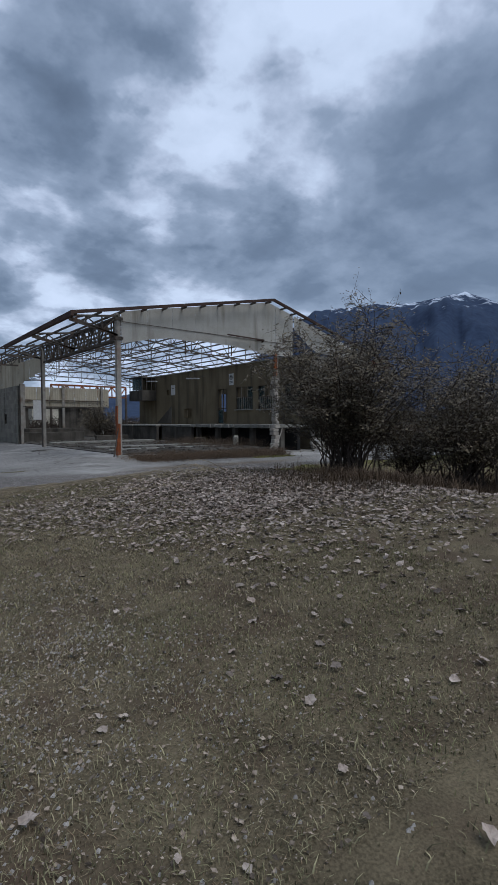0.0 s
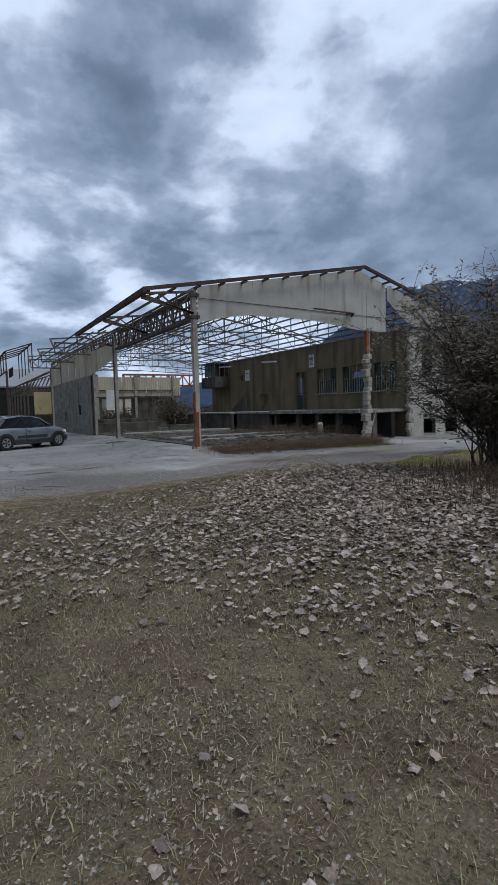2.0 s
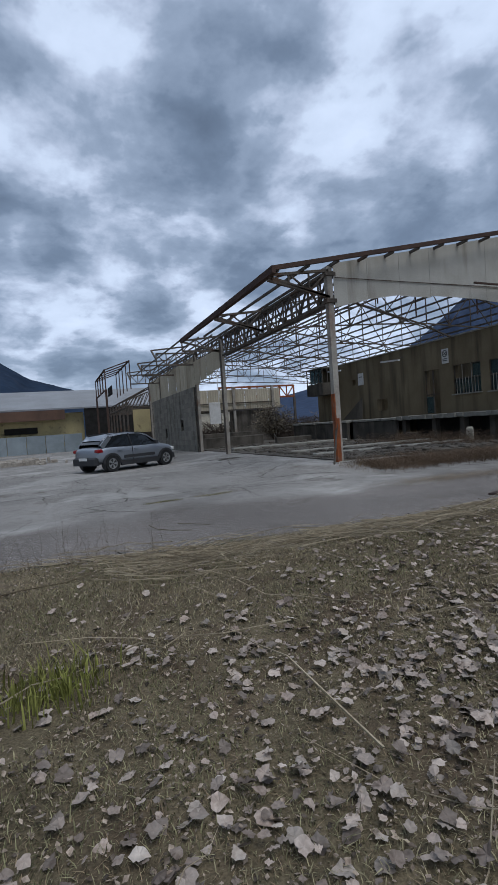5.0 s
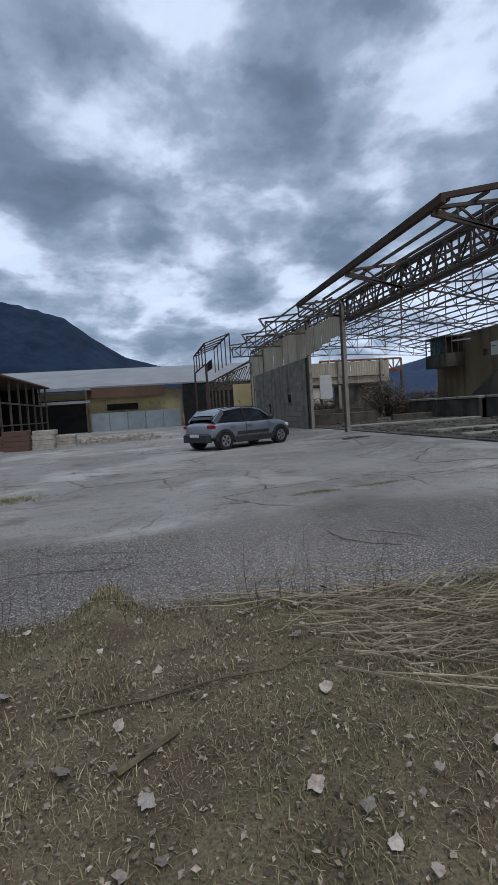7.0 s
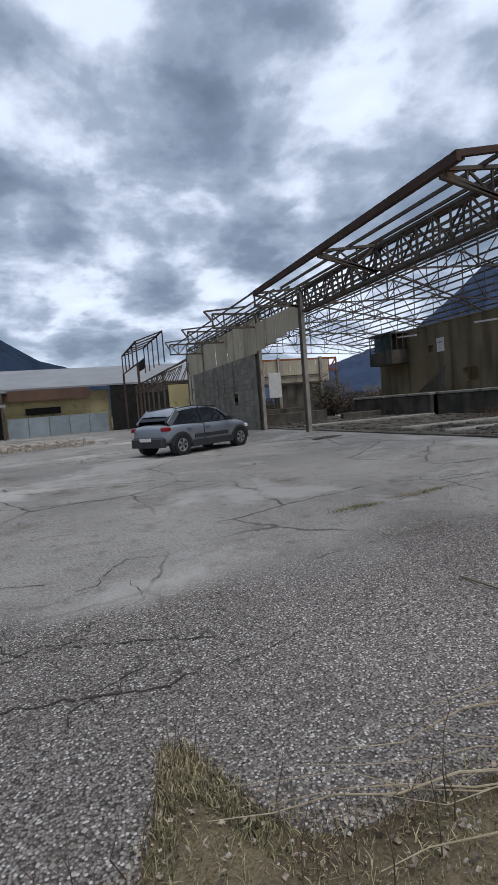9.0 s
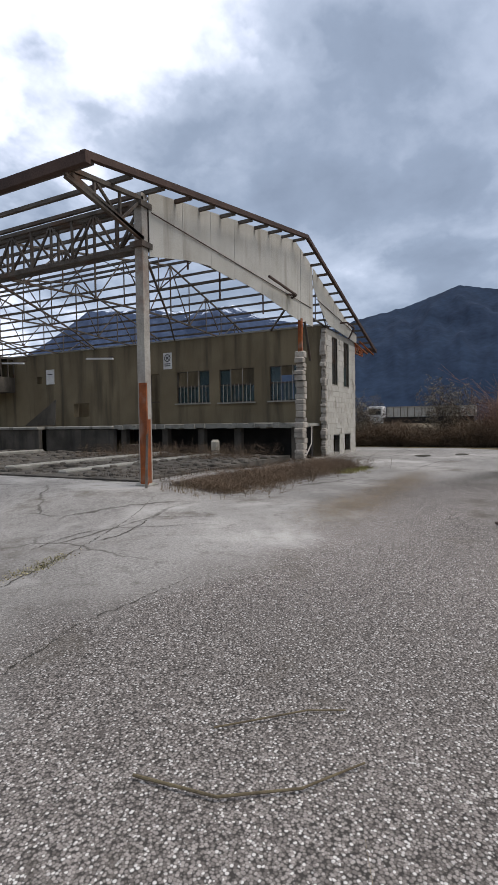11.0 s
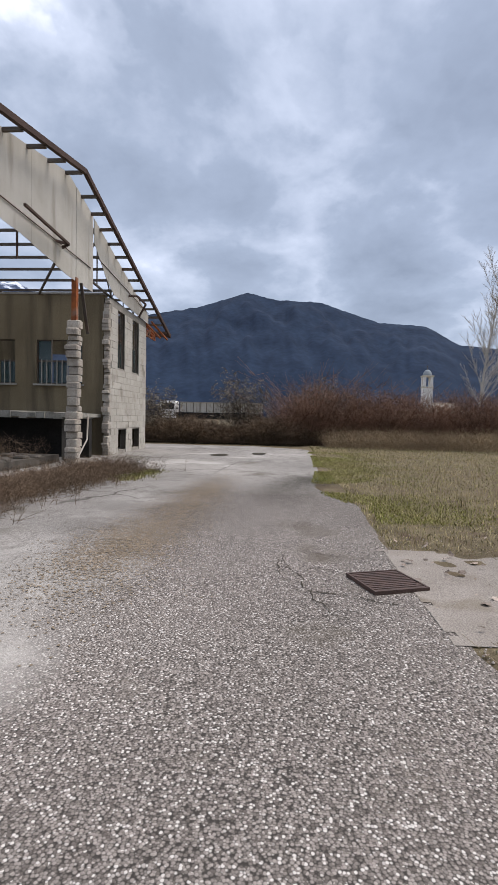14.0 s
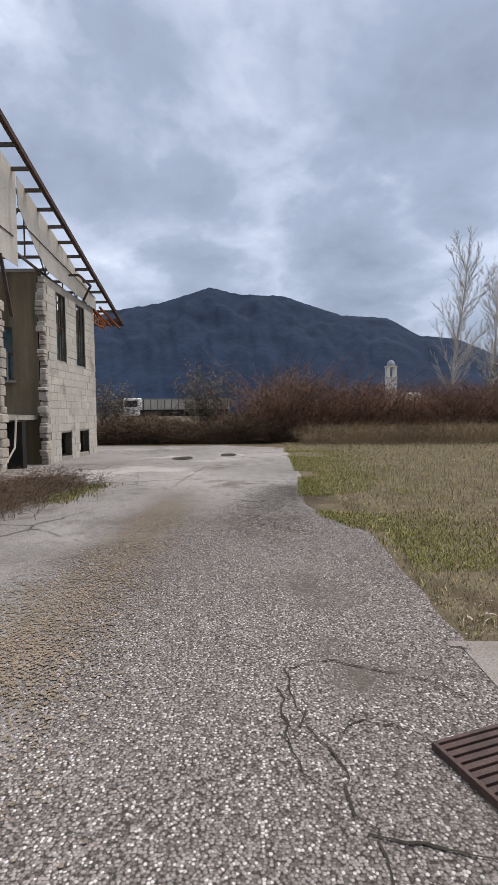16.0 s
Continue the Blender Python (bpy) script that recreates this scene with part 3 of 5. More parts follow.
def build_roof():
    r = root("hall_roof_frame", "bare rusting steel roof skeleton of a derelict hall", "roof", kind="structure")
    # trusses across the hall, one mesh shared
    s = Shape()
    lattice(s, (8, 0), (15.1, 0), lambda k: 4.62 + 0.25 * math.sin(k * 1.5), lambda k: roof_z(8 + 7.1 * k) - 0.12, 6, 0.034)
    lattice(s, (15.1, 0), (21.9, 0), lambda k: 4.87 - 0.35 * k, lambda k: roof_z(15.1 + 6.8 * k) - 0.12, 6, 0.034)
    me = s.mesh("truss", M_STEEL)
    for i in range(7):
        put("truss", me, None, r).location = (0, YG + 0.12 + i * 4.4, 0)
    # purlins
    x = 6.35
    while x < 23.6:
        y1 = 26.5 if x < 7.6 else YB
        put("purlin", Shape().beam((x, 17.06, roof_z(x) - 0.1), (x, y1, roof_z(x) - 0.1), 0.06, 0.07), M_STEEL, r)
        x += 0.86 if x < 15 else 0.62
    # rake and eaves edges
    for a, b in (((6.15, 17.05, roof_z(6.15) - 0.04), (15.1, 17.05, 6.75)), ((15.1, 17.05, 6.75), (23.75, 17.05, roof_z(23.75) - 0.04))):
        put("rake_beam", Shape().beam(a, b, 0.09, 0.11), M_RAKE, r)
    put("eaves_beam", Shape().beam((6.2, 17.0, 5.05), (6.2, 26.5, 5.02), 0.1, 0.17), M_RAKE, r)
    put("eaves_beam", Shape().beam((23.7, 17.0, 4.42), (23.7, 34, 4.42), 0.09, 0.14), M_RAKE, r)
    g = Shape()
    for xx, y1, n in ((8.0, 26.6, 16), (8.0, 44, 26)):
        y0 = 17.5 if y1 < 30 else 26.6
        lattice(g, (xx, y0), (xx, y1), lambda k: 4.42, lambda k: 5.22, n, 0.05)
    lattice(g, (8.18, 17.5), (8.18, 26.6), lambda k: 4.42, lambda k: 5.22, 12, 0.05)
    put("edge_girder", g, M_STEEL, r)
    # horizontal wind bracing
    for i in range(6):
        y = YG + 0.12 + i * 4.4
        g = Shape()
        g.beam((8, y, 4.66), (15, y + 4.4, 4.82), 0.05)
        g.beam((15, y, 4.82), (21.8, y + 4.4, 4.6), 0.05)
        put("bracing", g, M_STEEL, r)
    g = Shape()
    lattice(g, (11.5, 17.6), (11.5, 44), lambda k: 4.75, lambda k: roof_z(11.5) - 0.15, 12, 0.028)
    put("inner_girder", g, M_STEEL, r)
    # cantilever brackets under the west eaves
    for y in (17.5, 22.0, 26.6):
        b = Shape()
        lattice(b, (8.0, y), (6.25, y), lambda k: 4.55 + 0.38 * k if y < 25 else 4.62, lambda k: 5.25 - 0.2 * k, 3, 0.05)
        b.beam((8, y, 4.55), (6.3, y, 5.0), 0.07)
        put("cantilever_bracket", b, M_STEEL, r)
    # bent rusty purlins hanging at the east eaves
    b = Shape()
    for k in range(5):
        b.beam((21.9, 17.3 + 0.2 * k, 4.62 - 0.06 * k), (23.5 - 0.12 * k, 17.1 + 0.25 * k, 4.22 + 0.05 * k), 0.06, 0.05)
    lattice(b, (21.95, 17.6), (23.5, 17.6), lambda k: 4.2, lambda k: 4.62 - 0.25 * k, 4, 0.04)
    put("eaves_bracket", b, M_RUST, r, "rust-red bent brackets at the eaves")
    # hanging rods and torn bits of cladding at the gable
    b = Shape()
    for x, z0, z1 in ((10.9, 4.1, 4.75), (13.2, 4.2, 4.8), (9.6, 4.45, 4.8)):
        b.beam((x, 17.62, z0), (x, 17.62, z1), 0.03)
    put("hanger", b, M_RAKE, r)


def window(y0, y1, z0, z1, broken):
    """A barred steel window in the hall's inner wall, with some panes left."""
    w = root("window", "steel-barred window with dirty blue-green panes, partly broken", "window", "windows of the loading dock", "structure")
    x = 18.24
    s = Shape()
    for a, b in (((x, y0, z0), (x, y1, z0)), ((x, y0, z1), (x, y1, z1)), ((x, y0, z0), (x, y0, z1)), ((x, y1, z0), (x, y1, z1))):
        s.beam(a, b, 0.06)
    put("window_frame", s, M_STEEL, w)
    n = 9
    for i in range(1, n):
        y = y0 + (y1 - y0) * i / n
        put("bar", Shape().beam((x - 0.05, y, z0), (x - 0.05, y, z1 if i in (3, 6) else z0 + 0.55 * (z1 - z0)), 0.022), M_PALE, w)
    zm = z0 + 0.52 * (z1 - z0)
    put("transom", Shape().beam((x, y0, zm), (x, y1, zm), 0.05), M_STEEL, w)
    for i in range(3):
        a, b = y0 + (y1 - y0) * i / 3 + 0.02, y0 + (y1 - y0) * (i + 1) / 3 - 0.02
        for j, (za, zb) in enumerate(((z0, zm), (zm, z1))):
            if (i, j) not in broken:
                put("pane", Shape().box(x + 0.01, x + 0.018, a, b, za + 0.02, zb - 0.02), M_GLASS, w)
    put("window_sill", Shape().box(18.07, 18.45, y0 - 0.06, y1 + 0.06, z0 - 0.05, z0), M_SLAB, w)


def build_dock_wall():
    holes = [(18.35, 19.75, 2.08, 3.38), (20.4, 21.95, 2.08, 3.38), (22.42, 24.0, 2.1, 3.4), (24.9, 25.9, 1.25, 3.38),
             (28.95, 29.9, 1.64, 2.27), (31.95, 32.3, 3.3, 3.65)]
    s = Shape()
    wall_boxes(s, "y", 18.17, 0.3, 17.72, 36.5, 0.0, 4.70, holes)
    thing("wall_dock", s, M_WALL, "grimy brown rendered inner wall with rain streaks", "wall", kind="structure")
    thing("wall_dock_coping", Shape().box(18.14, 18.50, 17.72, 36.5, 4.703, 4.76), M_SLAB, "thin concrete coping on the inner wall", "coping", kind="structure")
    s = Shape()
    wall_boxes(s, "y", 21.75, 0.2, 17.72, 36.5, 0.0, 4.5, [(20, 21.2, 2.1, 3.4), (24, 25.2, 2.1, 3.4), (30, 31.2, 2.1, 3.4)])
    thing("wall_east", s, M_WALL, "outer wall of the side rooms", "wall", kind="structure")
    thing("wall_north", Shape().box(18.17, 21.95, 36.5, 36.7, 0, 4.6), M_WALL, "end wall of the side rooms", "wall", kind="structure")
    thing("floor_rooms", Shape().box(18.47, 21.75, 17.72, 36.5, 1.1, 1.22), M_DOCK, "bare concrete floor of the side rooms", "floor", kind="structure")
    window(18.35, 19.75, 2.08, 3.38, {(1, 1)})
    window(20.4, 21.95, 2.08, 3.38, {(1, 1), (0, 1)})
    window(22.42, 24.0, 2.1, 3.4, {(2, 1), (1, 1)})
    d = root("door_1", "dark barred doorway with a torn green-grey panel", "door", kind="structure")
    s = Shape()
    for y in (24.9, 25.4, 25.9):
        s.beam((18.25, y, 1.25), (18.25, y, 3.38), 0.05)
    s.beam((18.25, 24.9, 2.2), (18.25, 25.9, 2.2), 0.05)
    put("door_frame", s, M_STEEL, d)
    put("panel", Shape().box(18.22, 18.25, 25.42, 25.88, 1.3, 2.1), M_GLASS, d)
    # notices
    n = root("warning_sign", "white enamel notice with a black round emblem on the brown wall", "sign")
    put("plate", Shape().box(18.135, 18.165, 24.22, 24.64, 3.56, 4.24), M_WHITE, n)
    ring = Shape()
    for k in range(20):
        a, b = 2 * math.pi * k / 20, 2 * math.pi * (k + 1) / 20
        ring.beam((18.13, 24.43 + 0.14 * math.cos(a), 4.02 + 0.14 * math.sin(a)), (18.13, 24.43 + 0.14 * math.cos(b), 4.02 + 0.14 * math.sin(b)), 0.012, 0.035)
    ring.beam((18.13, 24.36, 4.08), (18.13, 24.5, 3.96), 0.012, 0.04)
    ring.beam((18.13, 24.36, 3.96), (18.13, 24.5, 4.08), 0.012, 0.04)
    put("emblem", ring, M_INK, n)
    for z in (3.76, 3.68):
        put("text_line", Shape().box(18.128, 18.134, 24.28, 24.58, z, z + 0.035), M_INK, n)
    n = root("notice_board", "weathered white paper notice fixed to the brown wall", "sign")
    put("plate", Shape().box(18.13, 18.165, 31.1, 31.62, 3.25, 3.95), M_WHITE, n)
    put("text_line", Shape().box(18.122, 18.129, 31.2, 31.52, 3.7, 3.74), M_INK, n)
    # lamp tubes on the wall
    for y in (27.4, 32.9):
        t = root("tube_lamp", "white fluorescent tube fitting hung before the wall", "lamp", "tube lamps on the wall")
        put("tube", Shape().beam((17.3, y - 0.75, 4.05 + 0.03 * (y - 27)), (17.3, y + 0.75, 4.15 + 0.03 * (y - 27)), 0.09, 0.07), M_WHITE, t)
        put("bracket", Shape().beam((17.3, y, 4.13 + 0.03 * (y - 27)), (18.17, y, 4.3 + 0.03 * (y - 27)), 0.03), M_STEEL, t)
    # control cabin
    c = root("control_cabin", "glazed steel cabin jutting from the brown wall", "cabin")
    put("body", Shape().box(17.0, 18.165, 33.9, 36.0, 2.95, 3.7).box(17.0, 18.165, 33.9, 36.0, 4.6, 4.7), M_DOCK, c)
    fr = Shape()
    for y in (33.93, 34.4, 34.9, 35.45, 35.97):
        fr.beam((17.04, y, 3.7), (17.04, y, 4.6), 0.05)
    for x in (17.4, 17.8, 18.13):
        fr.beam((x, 33.93, 3.7), (x, 33.93, 4.6), 0.05)
    put("window_frame", fr, M_STEEL, c)
    for a, b in ((33.96, 34.88), (34.92, 35.44)):
        put("pane", Shape().box(17.03, 17.04, a, b, 3.72, 4.58), M_GLASS, c)
    # leaning sheet by the dock
    s = Shape()
    s.v = [(17.3, 30.2, 1.27), (17.3, 32.2, 1.27), (17.3, 30.1, 2.45), (17.34, 30.2, 1.27), (17.34, 32.2, 1.27), (17.34, 30.1, 2.45)]
    s.f = [(0, 1, 2), (5, 4, 3), (0, 3, 4, 1), (1, 4, 5, 2), (2, 5, 3, 0)]
    thing("stair_panel", s, M_DOCK, "triangular brown stair panel standing on the dock", "panel")


def build_dock():
    d = root("loading_dock", "crumbling concrete loading dock, the shade beneath it painted near-black", "dock", kind="structure")
    rng = random.Random(8)
    s = Shape()
    ys = [17.78 + 0.22 * i for i in range(int((25.5 - 17.78) / 0.22) + 1)]
    for a, b in zip(ys, ys[1:]):
        x = 16.0 + rng.uniform(-0.05, 0.06)
        s.box(x, 18.165, a, b, 1.10 + rng.uniform(-0.03, 0.02), 1.24 + rng.uniform(-0.02, 0.025))
    put("slab", s, M_SLAB, d)
    for y in (17.95, 20.1, 21.6, 23.2, 25.2):
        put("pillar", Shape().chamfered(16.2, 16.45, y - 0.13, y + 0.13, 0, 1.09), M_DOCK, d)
    # Near-black back wall: the shade under the slab is put into its colour.
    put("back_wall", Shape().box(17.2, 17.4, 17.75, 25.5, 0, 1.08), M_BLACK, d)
    for k, (a, b) in enumerate(((25.52, 27.3), (27.32, 29.6), (29.62, 31.2), (31.22, 33.4), (33.42, 36.4))):
        x = 16.0 + (0.0, 0.25, -0.1, 0.1, 0.0)[k]
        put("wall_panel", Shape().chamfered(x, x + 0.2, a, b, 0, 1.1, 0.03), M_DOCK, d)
        put("slab", Shape().chamfered(x - 0.06, 18.165, a, b, 1.104, 1.22, 0.03), M_SLAB, d)
    thing("hall_floor", Shape().box(8.35, 15.9, 18.0, 43.8, -0.05, 0.185), M_DOCK, "dark broken concrete floor of the hall", "floor", kind="structure")
    # stained pier and white sack under the dock
    thing("sack", Shape().chamfered(15.6, 15.8, 20.55, 20.85, 0.0, 0.7, 0.07), M_STONE, "pale torn sack standing before the dock", "sack")
    thing("crate", Shape().chamfered(15.7, 16.05, 24.0, 24.6, 0.0, 0.5, 0.02), M_STEEL, "small rusty crate beside the dock", "crate")


def build_debris():
    rg = random.Random(90)
    s = Shape()
    for _ in range(900):
        x, y, k = rg.uniform(8.6, 15.6), 18.1 + 17 * rg.random() ** 1.4, rg.uniform(0.03, 0.14)
        s.chamfered(x - k, x + k, y - k * rg.uniform(0.4, 1.2), y + k * rg.uniform(0.4, 1.2), 0.17, 0.19 + rg.uniform(0.02, 0.09) * k / 0.14, k * 0.25)
    thing("hall_debris", s, M_DOCK, "dark broken debris strewn over the hall floor", "debris", kind="stuff")


build_debris()


def build_posts():
    # corner post: concrete-cased steel with a rust-orange lower face
    p = root("corner_post", "tall steel corner post, pale above and rusted orange below", "post")
    put("shaft", Shape().beam((8.02, 17.55, 0.1), (8.02, 17.55, 5.35), 0.16, 0.17), M_PALE, p)
    put("flange", Shape().box(7.90, 7.935, 17.42, 17.58, 0.1, 2.0), M_RUST, p, "orange rusted flange")
    put("flange", Shape().box(7.91, 8.03, 17.435, 17.462, 0.1, 1.35), M_RUST, p, "orange rusted flange")
    put("base", Shape().chamfered(7.88, 8.18, 17.4, 17.72, 0.0, 0.2, 0.03), M_SLAB, p)
    for z in (4.4, 5.1):
        put("bracket", Shape().box(7.88, 8.18, 17.42, 17.7, z, z + 0.1), M_STEEL, p)
    put("stay", Shape().beam((7.7, 17.3, 0.1), (7.95, 17.45, 1.2), 0.04), M_STEEL, p)
    for y, h in ((26.6, 5.1), (30.85, 5.1), (39.8, 5.0), (44, 5.0)):
        q = root("side_post", "weathered steel post along the hall's open side", "post", "posts of the hall's side")
        put("shaft", Shape().box(7.92, 8.06, y - 0.07, y + 0.07, 0.1, h), M_PALE, q)
        put("flange", Shape().box(7.89, 7.918, y - 0.09, y + 0.09, 0.1, h), M_STEEL, q)
        put("base", Shape().chamfered(7.75, 8.25, y - 0.25, y + 0.25, 0.0, 0.12, 0.02), M_SLAB, q)
    # masonry-cased post at the gable
    c = root("masonry_post", "ragged masonry casing round a rusted steel post", "post")
    rng = random.Random(3)
    z, n = 0.0, 0
    while z < 3.4:
        h = rng.uniform(0.09, 0.22)
        j = rng.uniform(-0.06, 0.06)
        w = rng.uniform(0.13, 0.2) if z < 1.1 else rng.uniform(0.09, 0.15)
        b = Shape().chamfered(15.55 - w + j, 15.55 + w * 0.8 + j, 17.32, 17.62 + rng.uniform(-0.03, 0.03), z, z + h - 0.008, 0.03)
        put("block", b, M_BRICK, c)
        z += h
    put("shaft", Shape().box(15.6, 15.7, 17.44, 17.56, 0, 4.5), M_PALE, c)
    put("shaft", Shape().box(15.5, 15.62, 17.41, 17.53, 3.3, 4.48), M_RUST, c, "rusted orange steel")
    put("bent_strip", Shape().beam((15.75, 17.4, 4.4), (15.95, 17.3, 3.2), 0.1, 0.02), M_STEEL, c)
    put("hose", Shape().beam((15.75, 17.2, 1.15), (15.45, 17.1, 0.6), 0.04, 0.04, 6).beam((15.45, 17.1, 0.6), (14.7, 17.1, 0.05), 0.04, 0.04, 6), M_PALE, c)


def block_wall(name, axis, at, lo, hi, z0, z1, holes, m, label, ragged=0.0, bw=0.4, bh=0.2, left=0.0):
    """A wall of laid blocks with recessed joints; a core of mortar stands behind the block faces."""
    wl_ = root(name, label, "wall", kind="structure")
    core = Shape()
    wall_boxes(core, axis, at + 0.02, 0.16, lo + left, hi, z0, z1, holes)
    put("mortar", core, M_MORTAR, wl_)
    rng = random.Random(hash(name) % 7 if False else len(name))
    shared = {}
    rows = int((z1 - z0) / bh)
    cuts = sorted({z0, z1})
    for r in range(rows):
        za, zb = z0 + r * bh, z0 + (r + 1) * bh
        x = lo + (0 if r % 2 else -bw / 2)
        x += 0
        while x < hi:
            a, b = max(x, lo + (rng.uniform(-ragged, ragged) if x <= lo else 0)), min(x + bw, hi)
            x += bw
            segs = [(a, b)]
            for h in holes:
                if h[2] < zb - 0.03 and h[3] > za + 0.03:
                    segs = [q for s0, s1 in segs for q in ((s0, min(s1, h[0])), (max(s0, h[1]), s1)) if q[1] - q[0] > 0.03]
            for a, b in segs:
                if b - a < 0.04:
                    continue
                key = round(b - a, 2)
                if key not in shared:
                    sh = Shape()
                    if axis == "x":
                        sh.chamfered(0, key - 0.008, 0, 0.19, 0, bh - 0.008, 0.004)
                    else:
                        sh.chamfered(0, 0.19, 0, key - 0.012, 0, bh - 0.012, 0.008)
                    shared[key] = sh.mesh("block", m)
                o = put("block", shared[key], None, wl_)
                d = rng.uniform(-0.006, 0.006)
                o.location = (a, at + d, za) if axis == "x" else (at + d, a, za)


def tall_window(x0, x1, z0, z1):
    w = root("window", "tall narrow steel window with vertical bars and grey panes", "window", "windows of the block wall", "structure")
    fr = Shape()
    y = 17.6
    for a, b in (((x0, y, z0), (x0, y, z1)), ((x1, y, z0), (x1, y, z1)), ((x0, y, z0), (x1, y, z0)), ((x0, y, z1), (x1, y, z1)), ((x0, y, (z0 + z1) / 2), (x1, y, (z0 + z1) / 2))):
        fr.beam(a, b, 0.05)
    put("window_frame", fr, M_STEEL, w)
    for i in range(1, 4):
        x = x0 + (x1 - x0) * i / 4
        put("bar", Shape().beam((x, y - 0.04, z0), (x, y - 0.04, z1), 0.025), M_STEEL, w)
    put("pane", Shape().box(x0 + 0.02, x1 - 0.02, y + 0.01, y + 0.016, z0 + 0.02, z0 + 0.45 * (z1 - z0)), M_GLASS, w)


def build_north():
    """The closed part of the west side, the far end of the hall and what stands beyond."""
    f = root("side_cladding", "cream corrugated sheets above the block wall", "cladding", kind="structure")
    y = 26.7
    rng = random.Random(6)
    while y < 42.4:
        lo = 3.5 if y > 30.8 else 3.9 - 0.1 * (y - 26.7)
        o = put("sheet", corrugated(1.02, lambda u: lo, lambda u: 5.0 - (0.0 if y > 30 else 0.25), 5, 0.006), M_CREAM, f)
        o.matrix_basis = pose(7.9 + rng.uniform(-0.02, 0.02), y, 0, 0, 0, 90)
        y += 1.04
    # brackets and bent eaves frames past the covered eaves
    for y, zt in ((30.9, 5.55), (35.4, 5.5), (40.0, 5.5)):
        b = root("cantilever_frame", "rusty steel cantilever bared of its roof sheets", "frame", "bare eaves frames")
        s = Shape()
        lattice(s, (8.0, y), (6.0, y), lambda k: 4.62, lambda k: 5.2, 4, 0.055)
        put("truss", s, M_STEEL, b)
        put("rafter", Shape().beam((6.0, y, 4.9), (6.0, y + 1.2, zt), 0.07).beam((6.0, y + 1.2, zt), (8, y + 1.2, zt + 0.2), 0.07), M_STEEL, b)
    for y0, y1 in ((26.6, 31.0), (31.0, 35.4), (35.4, 40.0)):
        s = Shape()
        for x, z in ((6.2, 5.08), (7.0, 5.2), (7.6, 5.3)):
            s.beam((x, y0, z), (x, y1, z), 0.05)
        thing("eaves_purlins", s, M_STEEL, "thin bare purlins between the eaves frames", "purlin", "bare eaves purlins")
    # far end wall of the hall
    e = root("wall_hall_end", "cream sheet and block end wall with broken windows", "wall", kind="structure")
    x = 8.3
    while x < 18:
        put("sheet", corrugated(1.02, lambda u: 2.7, lambda u: 4.3, 5, 0.006), M_CREAM, e).location = (x, 44.0, 0)
        x += 1.04
    put("rail", Shape().beam((8.1, 43.9, 3.2), (18.2, 43.9, 3.2), 0.08).beam((8.1, 43.9, 2.65), (18.2, 43.9, 2.65), 0.1), M_STEEL, e)
    for x in (8.2, 11.4, 14.6, 18.0):
        put("post", Shape().beam((x, 43.95, 0), (x, 43.95, 4.5), 0.2), M_PALE, e)
    s = Shape()
    wall_boxes(s, "x", 44.1, 0.2, 8.1, 18.2, 0, 2.6, [(8.6, 11.1, 1.0, 2.4), (11.8, 14.3, 0.1, 2.5)])
    put("low_wall", s, M_DOCK, e)
    put("board", Shape().box(9.2, 9.6, 43.7, 43.74, 1.3, 2.6).box(8.75, 9.0, 43.7, 43.74, 1.3, 2.6), M_WHITE, e, "white board hanging loose")
    thing("hanging_panel", Shape().chamfered(9.2, 9.85, 33.0, 33.06, 1.55, 2.75, 0.01).box(9.775, 9.805, 33.02, 33.05, 2.75, 5.69), M_WHITE, "white panel hung on a rod inside the hall", "panel")
    for x0, x1, y, z in ((8.6, 12.6, 33.6, 0.75), (9.5, 13.5, 37.5, 0.95), (13.2, 15.5, 33.0, 0.5)):
        thing("low_pit_wall", Shape().chamfered(x0, x1, y, y + 0.3, 0, z, 0.03), M_DOCK, "low dark concrete wall inside the hall", "wall", "low walls in the hall", "structure")
    for x0, x1, y0, y1, z in ((9.0, 15.4, 20.6, 21.0, 0.24), (9.2, 15.6, 22.6, 23.0, 0.27), (8.9, 15.2, 28.5, 28.9, 0.3)):
        thing("floor_step", Shape().chamfered(x0, x1, y0, y1, 0, z, 0.03), M_SLAB, "low broken pale concrete kerb on the hall floor", "kerb", "concrete kerbs of the hall", "structure")
    t = root("far_red_truss", "red-painted steel truss on posts beyond the hall", "truss")
    s = Shape()
    lattice(s, (16.0, 52), (24, 52), lambda k: 4.0, lambda k: 5.1, 10, 0.12)
    put("girder", s, M_RUST, t)
    for x in (16, 20, 24):
        put("post", Shape().beam((x, 52, -0.05), (x, 52, 4.0), 0.2), M_STEEL, t)
    h = root("far_house", "small pale house with a grey roof beyond the hall", "house")
    put("wall", Shape().box(19, 24, 70, 78, 0, 3.6), M_STONE, h)
    rf = Shape()
    rf.face((18.6, 69.6, 3.6), (24.4, 69.6, 3.6), (24.4, 74, 5.6), (18.6, 74, 5.6))
    put("roof", rf, M_ROOFG, h)


